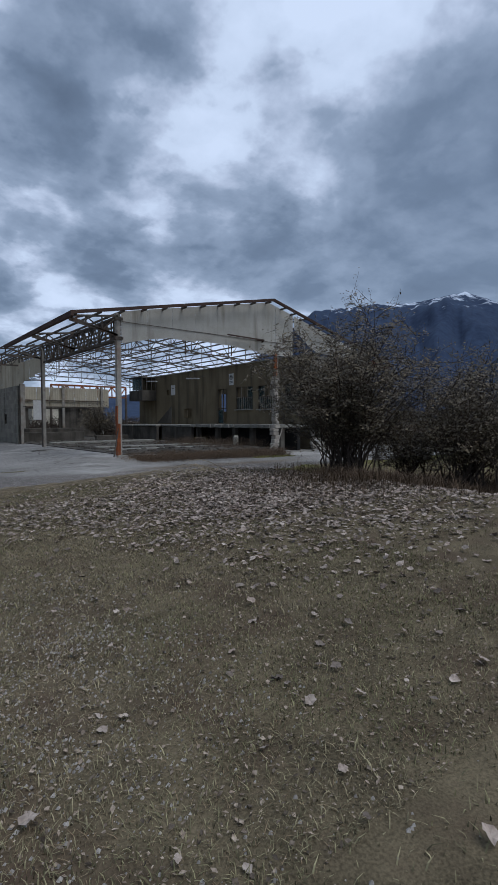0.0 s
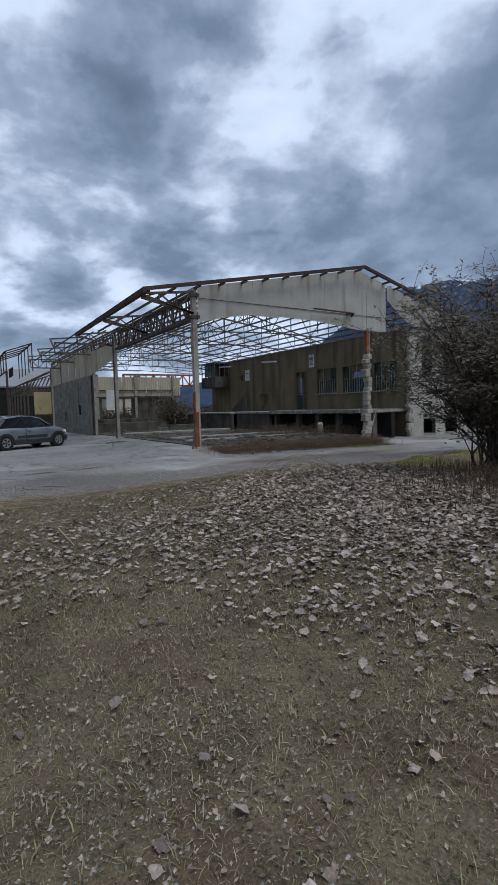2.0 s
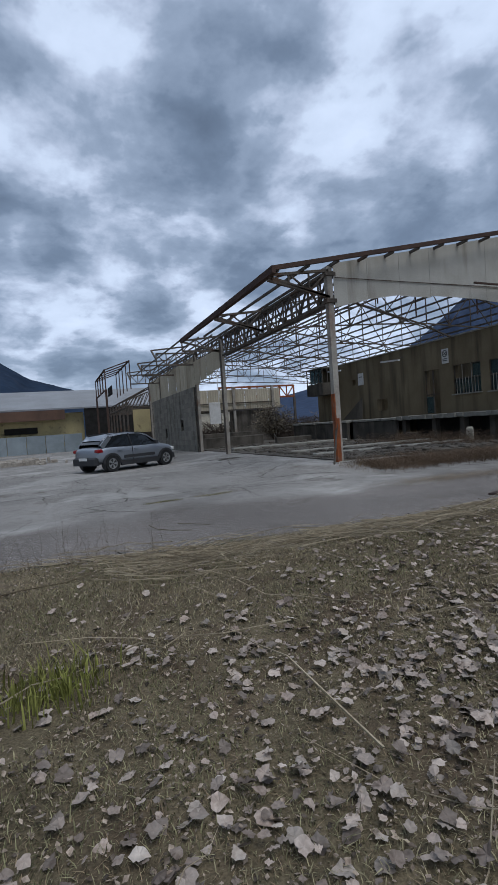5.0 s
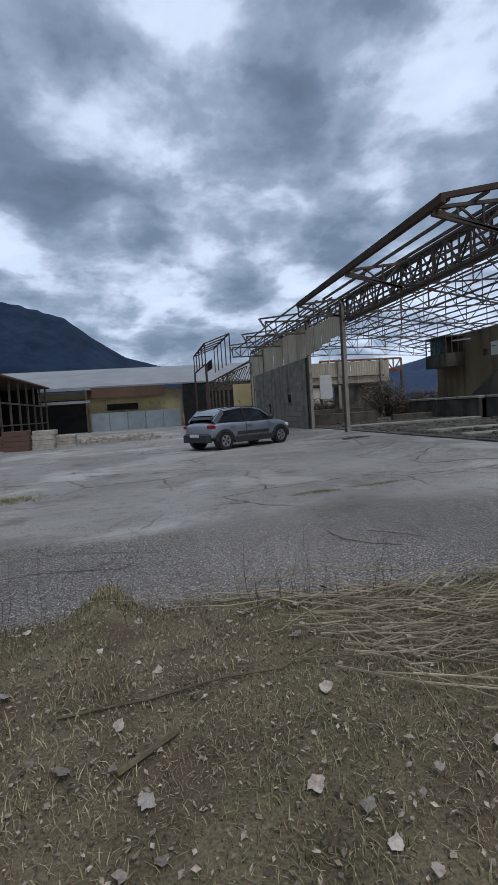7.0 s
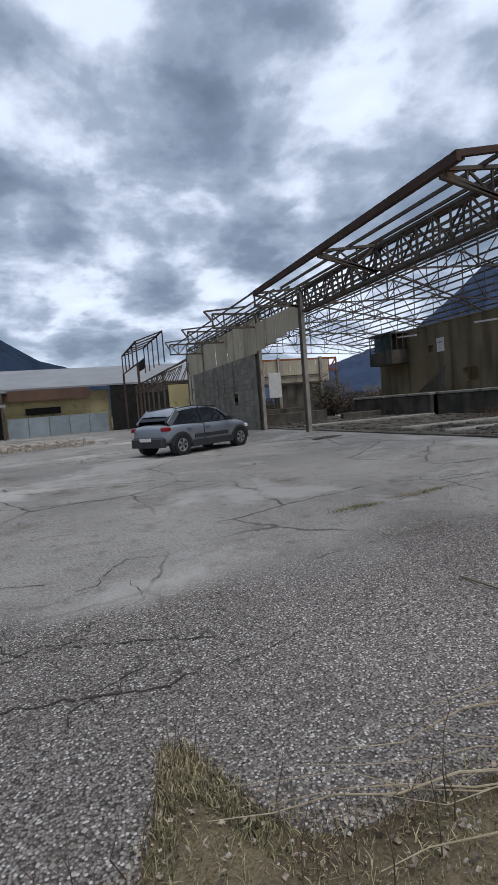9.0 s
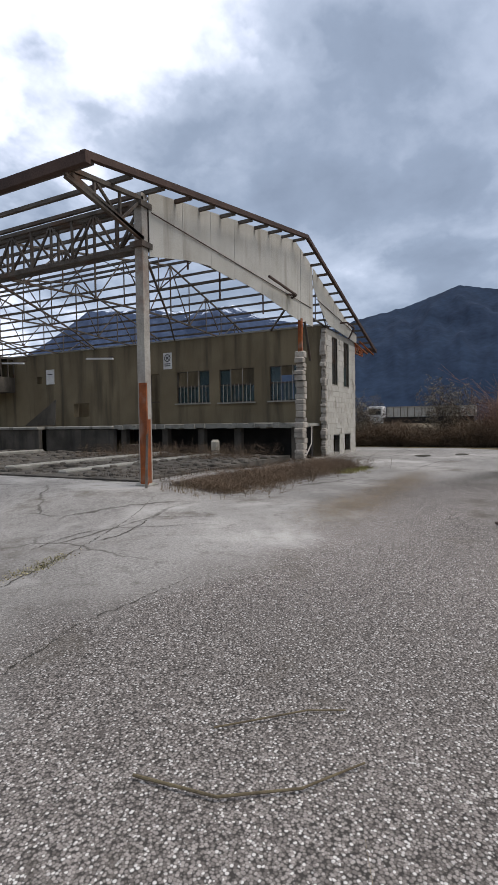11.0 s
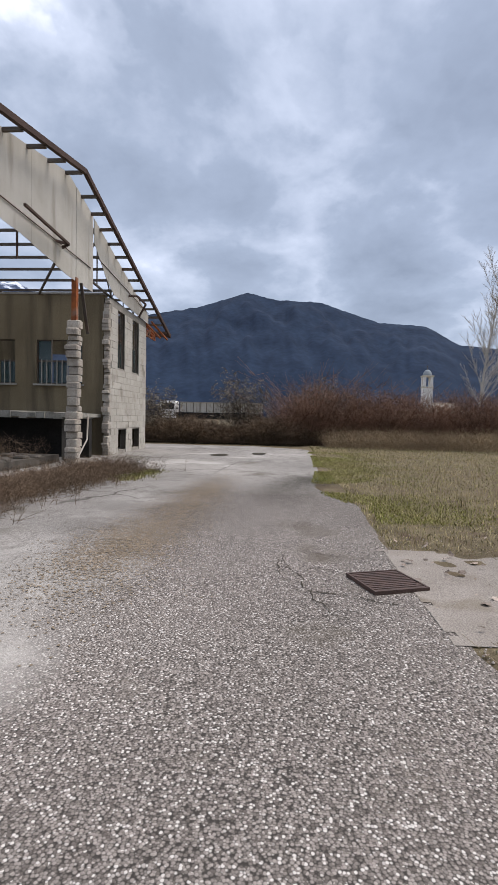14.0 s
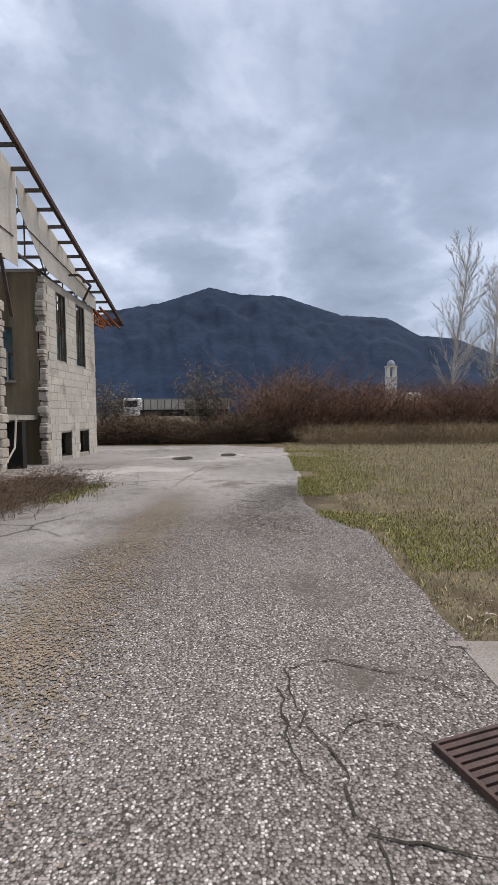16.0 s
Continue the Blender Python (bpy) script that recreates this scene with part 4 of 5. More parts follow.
def build_yard():
    """Buildings round the yard."""
    b = root("warehouse", "long low warehouse with pale grey roof and patched yellow walls", "building")
    put("wall", Shape().box(-45, 4.0, 60, 60.3, 0, 3.9), M_YELLOW, b)
    # Solid black fronts paint in the shade of the open bays.
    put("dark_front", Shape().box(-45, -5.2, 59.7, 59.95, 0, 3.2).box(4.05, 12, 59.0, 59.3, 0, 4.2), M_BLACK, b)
    roof = Shape()
    roof.face((-50, 58.9, 4.35), (14, 58.9, 4.35), (14, 70, 7.0), (-50, 70, 7.0))
    roof.face((-50, 58.9, 4.2), (-50, 70, 6.85), (14, 70, 6.85), (14, 58.9, 4.2))
    roof.face((-50, 58.9, 4.2), (14, 58.9, 4.2), (14, 58.9, 4.35), (-50, 58.9, 4.35))
    put("roof", roof, M_ROOFG, b)
    put("fascia", Shape().box(-5.2, 2.2, 58.4, 58.7, 3.2, 4.15), M_BROWN, b, "brown sheet fascia")
    put("canopy", Shape().box(-16, -4.6, 57.0, 58.7, 3.95, 4.1), M_ROOFG, b)
    # No hole is cut; a black sheet carries its shade as colour.
    put("broken_opening", Shape().box(-3.4, -0.4, 59.9, 59.97, 2.0, 2.6), M_BLACK, b, "flat near-black sheet painted for the shade in a broken hole")
    put("lintel", Shape().box(-13, -4.7, 57.0, 57.2, 2.75, 3.0), M_ROOFG, b)
    for x in (-15.5, -10, -5):
        put("post", Shape().beam((x, 57.1, 0), (x, 57.1, 4), 0.18), M_STEEL, b)
    for i in range(5):
        thing("fence_panel", Shape().chamfered(-4.9 + i * 1.72, -3.22 + i * 1.72, 58.95, 59.03, 0, 1.75, 0.02), M_BLUEGREY, "blue-grey corrugated fence panel before the warehouse", "fence", "fence panels")
    # open dark shed with glazing bars
    s = root("open_shed", "derelict shed with bare steel glazing bars, its inner shade painted black", "shed")
    # Inner walls are near-black so that their colour gives the shed's shade.
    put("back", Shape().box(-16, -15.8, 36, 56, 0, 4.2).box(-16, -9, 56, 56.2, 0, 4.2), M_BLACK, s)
    put("roof", Shape().box(-16.5, -8.0, 35.5, 56.5, 4.2, 4.32), M_BROWN, s)
    for i in range(9):
        put("post", Shape().beam((-8.2, 36 + i * 2.4, 0), (-8.2, 36 + i * 2.4, 4.2), 0.12), M_STEEL, s)
    put("rail", Shape().beam((-8.2, 36, 2.6), (-8.2, 55.5, 2.6), 0.1).beam((-8.2, 36, 1.2), (-8.2, 55.5, 1.2), 0.08), M_STEEL, s)
    # bare frames beyond the block wall
    fr = root("ruined_frame", "ruined steel roof frame beyond the block wall", "frame")
    rg = random.Random(2)
    for i in range(7):
        y = 44 + i * 2.2
        t = Shape()
        t.beam((6.2, y, 0), (6.2, y, 3.9), 0.12)
        t.beam((6.2, y, 3.9), (8.6, y, 4.9 + rg.uniform(-0.2, 0.2)), 0.08)
        t.beam((6.2, y, 3.3), (8.6, y, 3.3), 0.07)
        for k in range(4):
            t.beam((6.2 + 0.6 * k, y, 3.3), (6.8 + 0.6 * k, y, 4.0 + 0.25 * k), 0.05)
        put("rib", t, M_STEEL, fr)
    t = Shape()
    for x, z in ((6.2, 3.9), (7.4, 4.45), (8.6, 4.95), (6.2, 3.3)):
        t.beam((x, 43, z), (x, 58, z), 0.07)
    put("purlin", t, M_STEEL, fr)
    t = Shape()
    for i in range(5):
        y = 48 + i * 2.3
        t.beam((5.2, y, 5.0), (5.2, y, 6.6), 0.09)
        t.beam((5.2, y, 6.6), (7.2, y, 7.3), 0.09)
        t.beam((7.2, y, 5.0), (7.2, y, 7.3), 0.08)
    t.beam((5.2, 48, 6.6), (5.2, 57.2, 6.6), 0.1).beam((7.2, 48, 7.3), (7.2, 57.2, 7.3), 0.1).beam((5.2, 48, 5.0), (5.2, 57.2, 5.0), 0.08)
    t.beam((5.2, 48, 0), (5.2, 48, 5), 0.16).beam((5.2, 57.2, 0), (5.2, 57.2, 5), 0.16)
    put("upper_frame", t, M_RAKE, fr)
    put("hanging_sheet", Shape().box(6.9, 8.4, 46.0, 46.05, 1.4, 3.2), M_YELLOW, fr, "torn yellow sheet")
    put("dark_sheet", Shape().box(5.6, 5.65, 47.5, 50.5, 4.6, 5.3), M_BLACK, fr)
    # stacked pallets, bricks and rubble in the yard
    rg = random.Random(12)
    for i, (x, y, w, h, m, lab, cat) in enumerate(((-5.6, 33.4, 1.1, 0.95, M_BROWN, "rusty brown steel bin in the yard", "bin"), (-4.5, 33.9, 1.0, 0.9, M_BRICK, "stack of bricks on a pallet", "brick stack"),
                                               (-3.6, 34.4, 0.9, 0.6, M_BRICK, "low stack of bricks on a pallet", "brick stack"), (-6.7, 34.6, 1.2, 0.7, M_BROWN, "brown timber heap in the yard", "timber"))):
        st = root("stack", lab, cat)
        for k in range(4):
            a = rg.uniform(-0.04, 0.04)
            put("layer", Shape().chamfered(x - w / 2 + a, x + w / 2 + a, y - 0.45, y + 0.45 + a, h * k / 4, h * (k + 1) / 4 - 0.01, 0.02), m, st)
    sh = Shape()
    for i in range(220):
        x, y, r = rg.gauss(-1.9, 1.1), rg.gauss(36.5, 0.7), rg.uniform(0.05, 0.2)
        sh.chamfered(x - r, x + r, y - r * 0.7, y + r * 0.7, 0, rg.uniform(0.05, 0.35), r * 0.3)
    thing("rubble", sh, M_BRICK, "loose heap of broken bricks and stones", "rubble", kind="stuff")


build_fascia()
build_roof()
build_dock_wall()
build_dock()
build_posts()
build_north()
build_yard()
for q in ((18.82, 19.48, 2.65, 4.4), (20.28, 21.02, 2.65, 4.4)):
    tall_window(*q)


# ---- the car ----
def build_car():
    car = root("car", "silver compact crossover with black cladding, parked in the yard", "car", at=pose(3.55, 25.85, 0.0, 0, 0, 30.5) @ Matrix.Diagonal((0.94, 0.94, 0.91, 1)))
    # stations along the length: x, half width, sill z, belt z, deck z
    st = [(-2.02, 0.62, 0.42, 0.78, 0.86), (-1.92, 0.78, 0.34, 0.88, 1.0), (-1.5, 0.86, 0.28, 0.95, 1.02), (-0.6, 0.87, 0.24, 0.95, 1.0),
          (0.4, 0.87, 0.24, 0.94, 0.99), (1.0, 0.86, 0.25, 0.93, 1.0), (1.5, 0.85, 0.28, 0.88, 0.97), (1.9, 0.76, 0.32, 0.78, 0.86), (2.08, 0.55, 0.42, 0.66, 0.72)]
    body = Shape()
    ring = lambda x, w, a, b, c: [(x, -w * 0.9, a), (x, -w, a + 0.2), (x, -w * 0.985, b), (x, -w * 0.8, c), (x, 0, c + 0.03), (x, w * 0.8, c), (x, w * 0.985, b), (x, w, a + 0.2), (x, w * 0.9, a)]
    for q in st:
        body.v += ring(*q)
    n = 9
    for j in range(len(st) - 1):
        for i in range(n):
            body.f.append((j * n + i, j * n + (i + 1) % n, (j + 1) * n + (i + 1) % n, (j + 1) * n + i))
    body.f += [tuple(range(n - 1, -1, -1)), tuple((len(st) - 1) * n + i for i in range(n))]
    b = put("body", body, M_SILVER, car, smooth=True)
    sub = b.modifiers.new("round", "SUBSURF")
    sub.levels = sub.render_levels = 2
    # glasshouse and roof
    gh = [(-1.78, 0.66, 0.98, 0.60, 1.12), (-1.45, 0.74, 0.98, 0.60, 1.40), (-0.6, 0.78, 0.97, 0.62, 1.49), (0.1, 0.78, 0.97, 0.62, 1.48), (0.55, 0.77, 0.97, 0.60, 1.38), (1.15, 0.72, 0.96, 0.62, 1.02)]
    g = Shape()
    for x, wa, za, wb, zb in gh:
        g.v += [(x, -wa, za), (x, -wb, zb), (x, wb, zb), (x, wa, za)]
    for j in range(len(gh) - 1):
        for i in range(3):
            g.f.append((j * 4 + i, j * 4 + i + 1, (j + 1) * 4 + i + 1, (j + 1) * 4 + i))
    put("glasshouse", g, M_CARGLASS, car, "dark tinted windows", smooth=False)
    r = Shape()
    rf = [(-1.66, 0.61, 1.24), (-1.45, 0.62, 1.415), (-0.6, 0.64, 1.505), (0.1, 0.64, 1.495), (0.55, 0.62, 1.395), (0.66, 0.60, 1.335)]
    for x, w, z in rf:
        r.v += [(x, -w, z - 0.04), (x, -w * 0.93, z + 0.012), (x, 0, z + 0.03), (x, w * 0.93, z + 0.012), (x, w, z - 0.04)]
    for j in range(len(rf) - 1):
        for i in range(4):
            r.f.append((j * 5 + i, j * 5 + i + 1, (j + 1) * 5 + i + 1, (j + 1) * 5 + i))
    put("roof", r, M_SILVER, car, smooth=True)
    for sg in (-1, 1):
        put("roof_rail", Shape().beam((-1.4, sg * 0.6, 1.47), (-0.5, sg * 0.62, 1.55), 0.03).beam((-0.5, sg * 0.62, 1.55), (0.3, sg * 0.62, 1.49), 0.03), M_PLASTIC, car)
        put("rear_quarter", Shape().beam((-1.72, sg * 0.72, 0.99), (-1.3, sg * 0.66, 1.4), 0.05, 0.2), M_SILVER, car)
        put("door_pillar", Shape().beam((-0.35, sg * 0.785, 0.97), (-0.4, sg * 0.635, 1.49), 0.03, 0.07), M_PLASTIC, car)
        put("front_pillar", Shape().beam((1.15, sg * 0.725, 0.97), (0.5, sg * 0.61, 1.40), 0.05, 0.05), M_SILVER, car)
        put("sill_cladding", Shape().box(-0.95, 0.95, sg * 0.84 - 0.05, sg * 0.84 + 0.05, 0.22, 0.42), M_PLASTIC, car)
        put("door_bump_strip", Shape().box(-0.8, 0.75, sg * 0.865 - 0.015, sg * 0.865 + 0.015, 0.50, 0.62), M_PLASTIC, car)
        put("door_line", Shape().box(-0.38, -0.365, sg * 0.862 - 0.012, sg * 0.862 + 0.012, 0.4, 0.93), M_PLASTIC, car)
        for x in (-0.2, -1.0):
            put("door_handle", Shape().box(x - 0.09, x + 0.09, sg * 0.87 - 0.02, sg * 0.87 + 0.02, 0.82, 0.85), M_SILVER, car)
        put("mirror", Shape().chamfered(0.72, 0.86, sg * 0.95 - 0.1, sg * 0.95 + 0.1, 0.97, 1.13, 0.03), M_PLASTIC, car)
        put("tail_lamp", Shape().chamfered(-1.97, -1.72, sg * 0.70 - 0.12, sg * 0.70 + 0.12, 0.80, 0.93, 0.03), M_REDLENS, car, "red tail lamp")
        put("headlamp", Shape().chamfered(1.72, 1.95, sg * 0.64 - 0.12, sg * 0.64 + 0.12, 0.66, 0.78, 0.03), M_WHITE, car)
    put("rear_bumper", Shape().chamfered(-2.08, -1.85, -0.74, 0.74, 0.3, 0.62, 0.06), M_PLASTIC, car)
    put("front_bumper", Shape().chamfered(1.85, 2.1, -0.66, 0.66, 0.26, 0.55, 0.06), M_PLASTIC, car)
    put("number_plate", Shape().box(-2.095, -2.082, -0.26, 0.26, 0.5, 0.61), M_WHITE, car, "white number plate")

    def disc(r0, r1, y0, y1, seg=28):
        s = Shape()
        for y, r in ((y0, r0), (y0, r1), (y1, r1), (y1, r0)):
            s.v += [(r * math.cos(6.28319 * k / seg), y, r * math.sin(6.28319 * k / seg)) for k in range(seg)]
        for j in range(4):
            s.f += [(j * seg + k, j * seg + (k + 1) % seg, ((j + 1) % 4) * seg + (k + 1) % seg, ((j + 1) % 4) * seg + k) for k in range(seg)]
        return s

    for x in (-1.36, 1.36):
        for sg in (-1, 1):
            arch = Shape()
            for k in range(14):
                a, c = math.pi * k / 14, math.pi * (k + 1) / 14
                arch.beam((x + 0.38 * math.cos(a), sg * 0.845, 0.33 + 0.38 * math.sin(a)), (x + 0.38 * math.cos(c), sg * 0.845, 0.33 + 0.38 * math.sin(c)), 0.09, 0.075)
            put("wheel_arch", arch, M_PLASTIC, car)
            well = disc(0.0, 0.36, -0.1, 0.1)
            o = put("wheel_well", well, M_PLASTIC, car)
            o.location = (x, sg * 0.74, 0.34)
            w = new("wheel")
            w.parent = car
            w.location = (x, sg * 0.79, 0.33)
            put("tyre", disc(0.21, 0.33, -0.1, 0.1), M_RUBBER, w, smooth=False)
            rim = disc(0.18, 0.215, -0.09, 0.09)
            for k in range(5):
                a = 6.28319 * k / 5
                for da in (-0.12, 0.12):
                    rim.beam((0.03 * math.cos(a), sg * 0.085, 0.03 * math.sin(a)), (0.2 * math.cos(a + da), sg * 0.085, 0.2 * math.sin(a + da)), 0.03, 0.035)
            put("rim", rim, M_ALLOY, w)


build_car()


# ---- planting ----
def leafy(name, x, y, h, spread, stems, leaves, label, seed, leaf=0.05, lean=(0, 0), m_leaf=None, low=0.25):
    """A many-stemmed shrub: arching stems that fork into twigs, with small leaves along the twigs."""
    rg = random.Random(seed)
    tw, lf = Shape(), Shape()
    z0 = height(x, y) - 0.03
    tips = []
    for i in range(stems):
        a = rg.uniform(0, 6.283)
        out = spread * math.sqrt(rg.random())
        hh = h * rg.uniform(0.55, 1.0) * (1 - 0.3 * (out / spread) ** 2)
        p = Vector((x + rg.gauss(0, 0.22), y + rg.gauss(0, 0.22), z0))
        goal = Vector((x + lean[0] + out * math.cos(a), y + lean[1] + out * math.sin(a), z0 + hh))
        r, n = rg.uniform(0.010, 0.022), 6
        pts = [p]
        for k in range(1, n + 1):
            t = k / n
            q = p.lerp(goal, t)
            q.z = z0 + hh * (t ** 0.75)
            q += Vector((rg.gauss(0, 0.05), rg.gauss(0, 0.05), rg.gauss(0, 0.03)))
            tw.taper(pts[-1], q, r * (1 - 0.8 * (k - 1) / n), r * (1 - 0.8 * k / n))
            pts.append(q)
        for k in range(2, n + 1):
            for _ in range(4):
                d = Vector((rg.gauss(0, 1), rg.gauss(0, 1), rg.uniform(-0.3, 1.2))).normalized()
                ln = rg.uniform(0.2, 0.6) * min(1.0, h / 2.5)
                e = pts[k] + d * ln
                tw.taper(pts[k], e, 0.006, 0.002)
                tips.append((pts[k], e))
                for _ in range(2):
                    d2 = (d + Vector((rg.gauss(0, 0.7), rg.gauss(0, 0.7), rg.gauss(0, 0.5)))).normalized()
                    m0 = pts[k].lerp(e, rg.uniform(0.3, 1))
                    e2 = m0 + d2 * ln * 0.6
                    tw.taper(m0, e2, 0.004, 0.0015)
                    tips.append((m0, e2))
    for i in range(leaves):
        a, b = rg.choice(tips)
        if a.z < z0 + low * h and rg.random() < 0.75:
            continue
        p = a.lerp(b, rg.uniform(0.1, 1.1)) + Vector((rg.gauss(0, 0.03), rg.gauss(0, 0.03), rg.gauss(0, 0.03)))
        u = Vector((rg.gauss(0, 1), rg.gauss(0, 1), rg.gauss(0, 0.7))).normalized()
        v = u.orthogonal().normalized()
        s = leaf * rg.uniform(0.6, 1.4)
        lf.face(p, p + u * s * 0.5 + v * s * 0.28, p + u * s * 1.1, p + u * s * 0.5 - v * s * 0.28)
    t = root(name, label, "bush")
    tagged(put("twig_mass", tw, M_BARK, t), kind="stuff")
    if leaves:
        tagged(put("foliage", lf, m_leaf or M_BUSHLEAF, t), kind="stuff")


leafy("bush", 8.1, 6.75, 3.5, 1.8, 105, 34000, "large dark evergreen-brown bush with thin bare stems", 1, 0.052, (0.0, 0.0))
leafy("bush", 9.7, 5.1, 2.8, 1.6, 75, 20000, "lower dark bush with half-bare twigs beside the large one", 2, 0.052, (0.2, -0.2))
leafy("bush", 11.2, 3.6, 2.4, 1.6, 50, 8000, "sparse dark bush at the verge", 3, 0.07)
leafy("bush", 10.4, 6.9, 1.8, 1.2, 35, 4000, "low sparse bush behind the large one", 4, 0.06)
leafy("bush", 16.2, 39.5, 3.0, 1.7, 45, 2200, "dark overgrown shrub inside the far end of the hall", 45, 0.13)


def weeds(name, n, where, hmin, hmax, m, label, category, seed, bend=0.35, width=0.006):
    """Thin standing or lying stalks, two blades each; where() gives a place or None."""
    rg = random.Random(seed)
    s = Shape()
    for _ in range(n):
        q = where(rg)
        if q is None:
            continue
        x, y = q
        z = height(x, y) - 0.01
        h = rg.uniform(hmin, hmax)
        a, l = rg.uniform(0, 6.283), rg.uniform(0, bend) * h
        dx, dy = math.cos(a), math.sin(a)
        w = width * rg.uniform(0.7, 1.4)
        px, py = -dy * w, dx * w
        i = len(s.v)
        mx, my = x + dx * l * 0.35, y + dy * l * 0.35
        s.v += [(x - px, y - py, z), (x + px, y + py, z), (mx + px * 0.8, my + py * 0.8, z + h * 0.6), (mx - px * 0.8, my - py * 0.8, z + h * 0.6), (x + dx * l, y + dy * l, z + h * rg.uniform(0.75, 1))]
        s.f += [(i, i + 1, i + 2, i + 3), (i + 3, i + 2, i + 4)]
    thing(name, s, m, label, category, kind="stuff")


def verge(rg):
    y = 11.3 - 13.0 * rg.random() ** 1.0
    x = rg.uniform(-2.5, 9.5)
    if y > road_edge(x) + 0.05 or nz(x, y, 2, 0.8) < -0.35 or on_drive(x, y):
        return None
    return x, y


def near_path(rg):
    x, y = rg.uniform(-1.5, 4.2), 1.0 + 11.1 * rg.random()
    if y > road_edge(x) + 0.1 or nz(x, y, 4, 0.9) < -0.55:
        return None
    return x, y


def field(rg):
    x, y = rg.uniform(8.0, 26), 11.3 - 12 * rg.random() ** 1.3
    if y > road_edge(x) + 0.12 * nz(x, y, 1, 2) or on_drive(x, y):
        return None
    return x, y


def field_green(rg):
    x = rg.uniform(9.5, 22)
    y = road_edge(x) + 0.1 - abs(rg.gauss(0, 0.9)) - (0.2 if x < 11 else 0)
    return None if nz(x, y, 7, 0.6) < -0.25 or on_drive(x, y) else (x, y)


def far_field(rg):
    return rg.uniform(10, 27), rg.uniform(-8, 10.6)


weeds("grass_tufts", 80000, verge, 0.015, 0.055, M_BLADE, "short dry olive grass of the verge", "grass", 21, 1.5, 0.0025)
weeds("grass_mat", 220000, near_path, 0.014, 0.045, M_BLADE, "matted olive-brown grass along the walked line", "grass", 20, 1.5, 0.0017)
weeds("grass_straw", 110000, near_path, 0.014, 0.034, M_REED, "matted dead straw lying in the grass", "grass", 22, 2.4, 0.0015)
weeds("field_grass", 80000, field, 0.02, 0.07, M_FIELD, "dry grass of the field beside the road", "grass", 23, 1.2, 0.004)
weeds("green_grass", 38000, field_green, 0.02, 0.06, M_GREEN, "fresh green grass along the road's edge", "grass", 24, 1.2, 0.004)
weeds("field_straw", 9000, far_field, 0.05, 0.22, M_FIELD, "taller straw-coloured stalks in the field", "grass", 25, 0.6, 0.004)
weeds("hall_weeds", 5000, lambda rg: (lambda x: (x, 17.2 - 0.25 * abs(rg.gauss(0, 1)) - 0.8 * sstep(9, 13.5, x) * rg.random()))(rg.uniform(8.2, 15.3)), 0.02, 0.11, M_BARK,
      "dead weeds along the hall's open front", "weeds", 26, 1.3, 0.003)
weeds("hall_weeds_pale", 2500, lambda rg: (rg.uniform(7.6, 15.5), 17.0 - abs(rg.gauss(0, 0.5))), 0.03, 0.16, M_REED, "straw weeds along the hall's open front", "weeds", 36, 0.6, 0.003)
weeds("hall_weeds_green", 1800, lambda rg: (rg.uniform(12.6, 14.5), 15.3 + rg.gauss(0, 0.2)), 0.03, 0.1, M_GREEN, "low green weeds at the edge of the dead brush", "weeds", 27, 0.8, 0.004)
weeds("hall_brush", 5000, lambda rg: (rg.uniform(8.6, 16), rg.uniform(17.6, 19.5)), 0.04, 0.16, M_BARK, "dark withered weeds inside the hall", "weeds", 28, 1.3, 0.003)
weeds("bush_undergrowth", 26000, lambda rg: (8.5 + rg.gauss(0.6, 1.3), 5.9 + rg.gauss(0, 0.8)), 0.05, 0.34, M_BRUSH, "dark dead undergrowth round the bush", "weeds", 29, 1.6, 0.003)
weeds("yard_moss", 1600, lambda rg: (-2.0 + rg.gauss(0, 0.3), 17.2 + rg.gauss(0, 0.22)), 0.01, 0.05, M_BLADE, "mossy grass patch on the asphalt", "grass", 39, 1.2, 0.006)
weeds("tongue_weeds", 2200, lambda rg: (lambda x: (x, road_edge(x) - 0.3 * rg.random()))(rg.gauss(0.02, 0.12)), 0.015, 0.06, M_BLADE, "olive weeds on the tongue of soil", "grass", 48, 0.8, 0.0022)
weeds("verge_tuft", 420, lambda rg: (0.8 + rg.gauss(0, 0.14), 8.35 + rg.gauss(0, 0.12)), 0.04, 0.17, M_GREEN, "fresh green grass tuft on the verge", "grass", 37, 0.7, 0.004)
weeds("crack_moss", 2600, lambda rg: (lambda u: (2.5 + 1.7 * u + rg.gauss(0, 0.12), 15.18 + 0.3 * u + 0.25 * nz(u, 0, 2, 6.0) + rg.gauss(0, 0.05)) if abs(u - 0.45) > 0.13 and nz(u, 1, 2, 14.0) > -0.2 else None)(rg.random()), 0.008, 0.03, M_BLADE, "mossy grass growing in an asphalt crack", "grass", 38, 1.0, 0.006)


# ---- thicket at the road's end ----
def thicket(name, m, n, place, hlo, hhi, label, seed, w=0.012, sp=0.35):
    rg = random.Random(seed)
    s = Shape()
    for _ in range(n):
        x, y, hmax = place(rg)
        h = hmax * rg.uniform(hlo, hhi)
        p = Vector((x, y, 0))
        d = Vector((rg.gauss(0, 0.35), rg.gauss(0, 0.35), 1))
        for k in range(3):
            q = p + d * (h / 3)
            s.taper(p, q, w * (1 - 0.3 * k), w * (0.7 - 0.25 * k))
            for _ in range(3):
                e = p.lerp(q, rg.random()) + Vector((rg.gauss(0, sp), rg.gauss(0, sp), rg.uniform(-0.14, 1.14) * sp))
                s.taper(p.lerp(q, 0.5), e, w * 0.5, w * 0.2)
            p, d = q, d + Vector((rg.gauss(0, 0.3), rg.gauss(0, 0.3), -0.1))
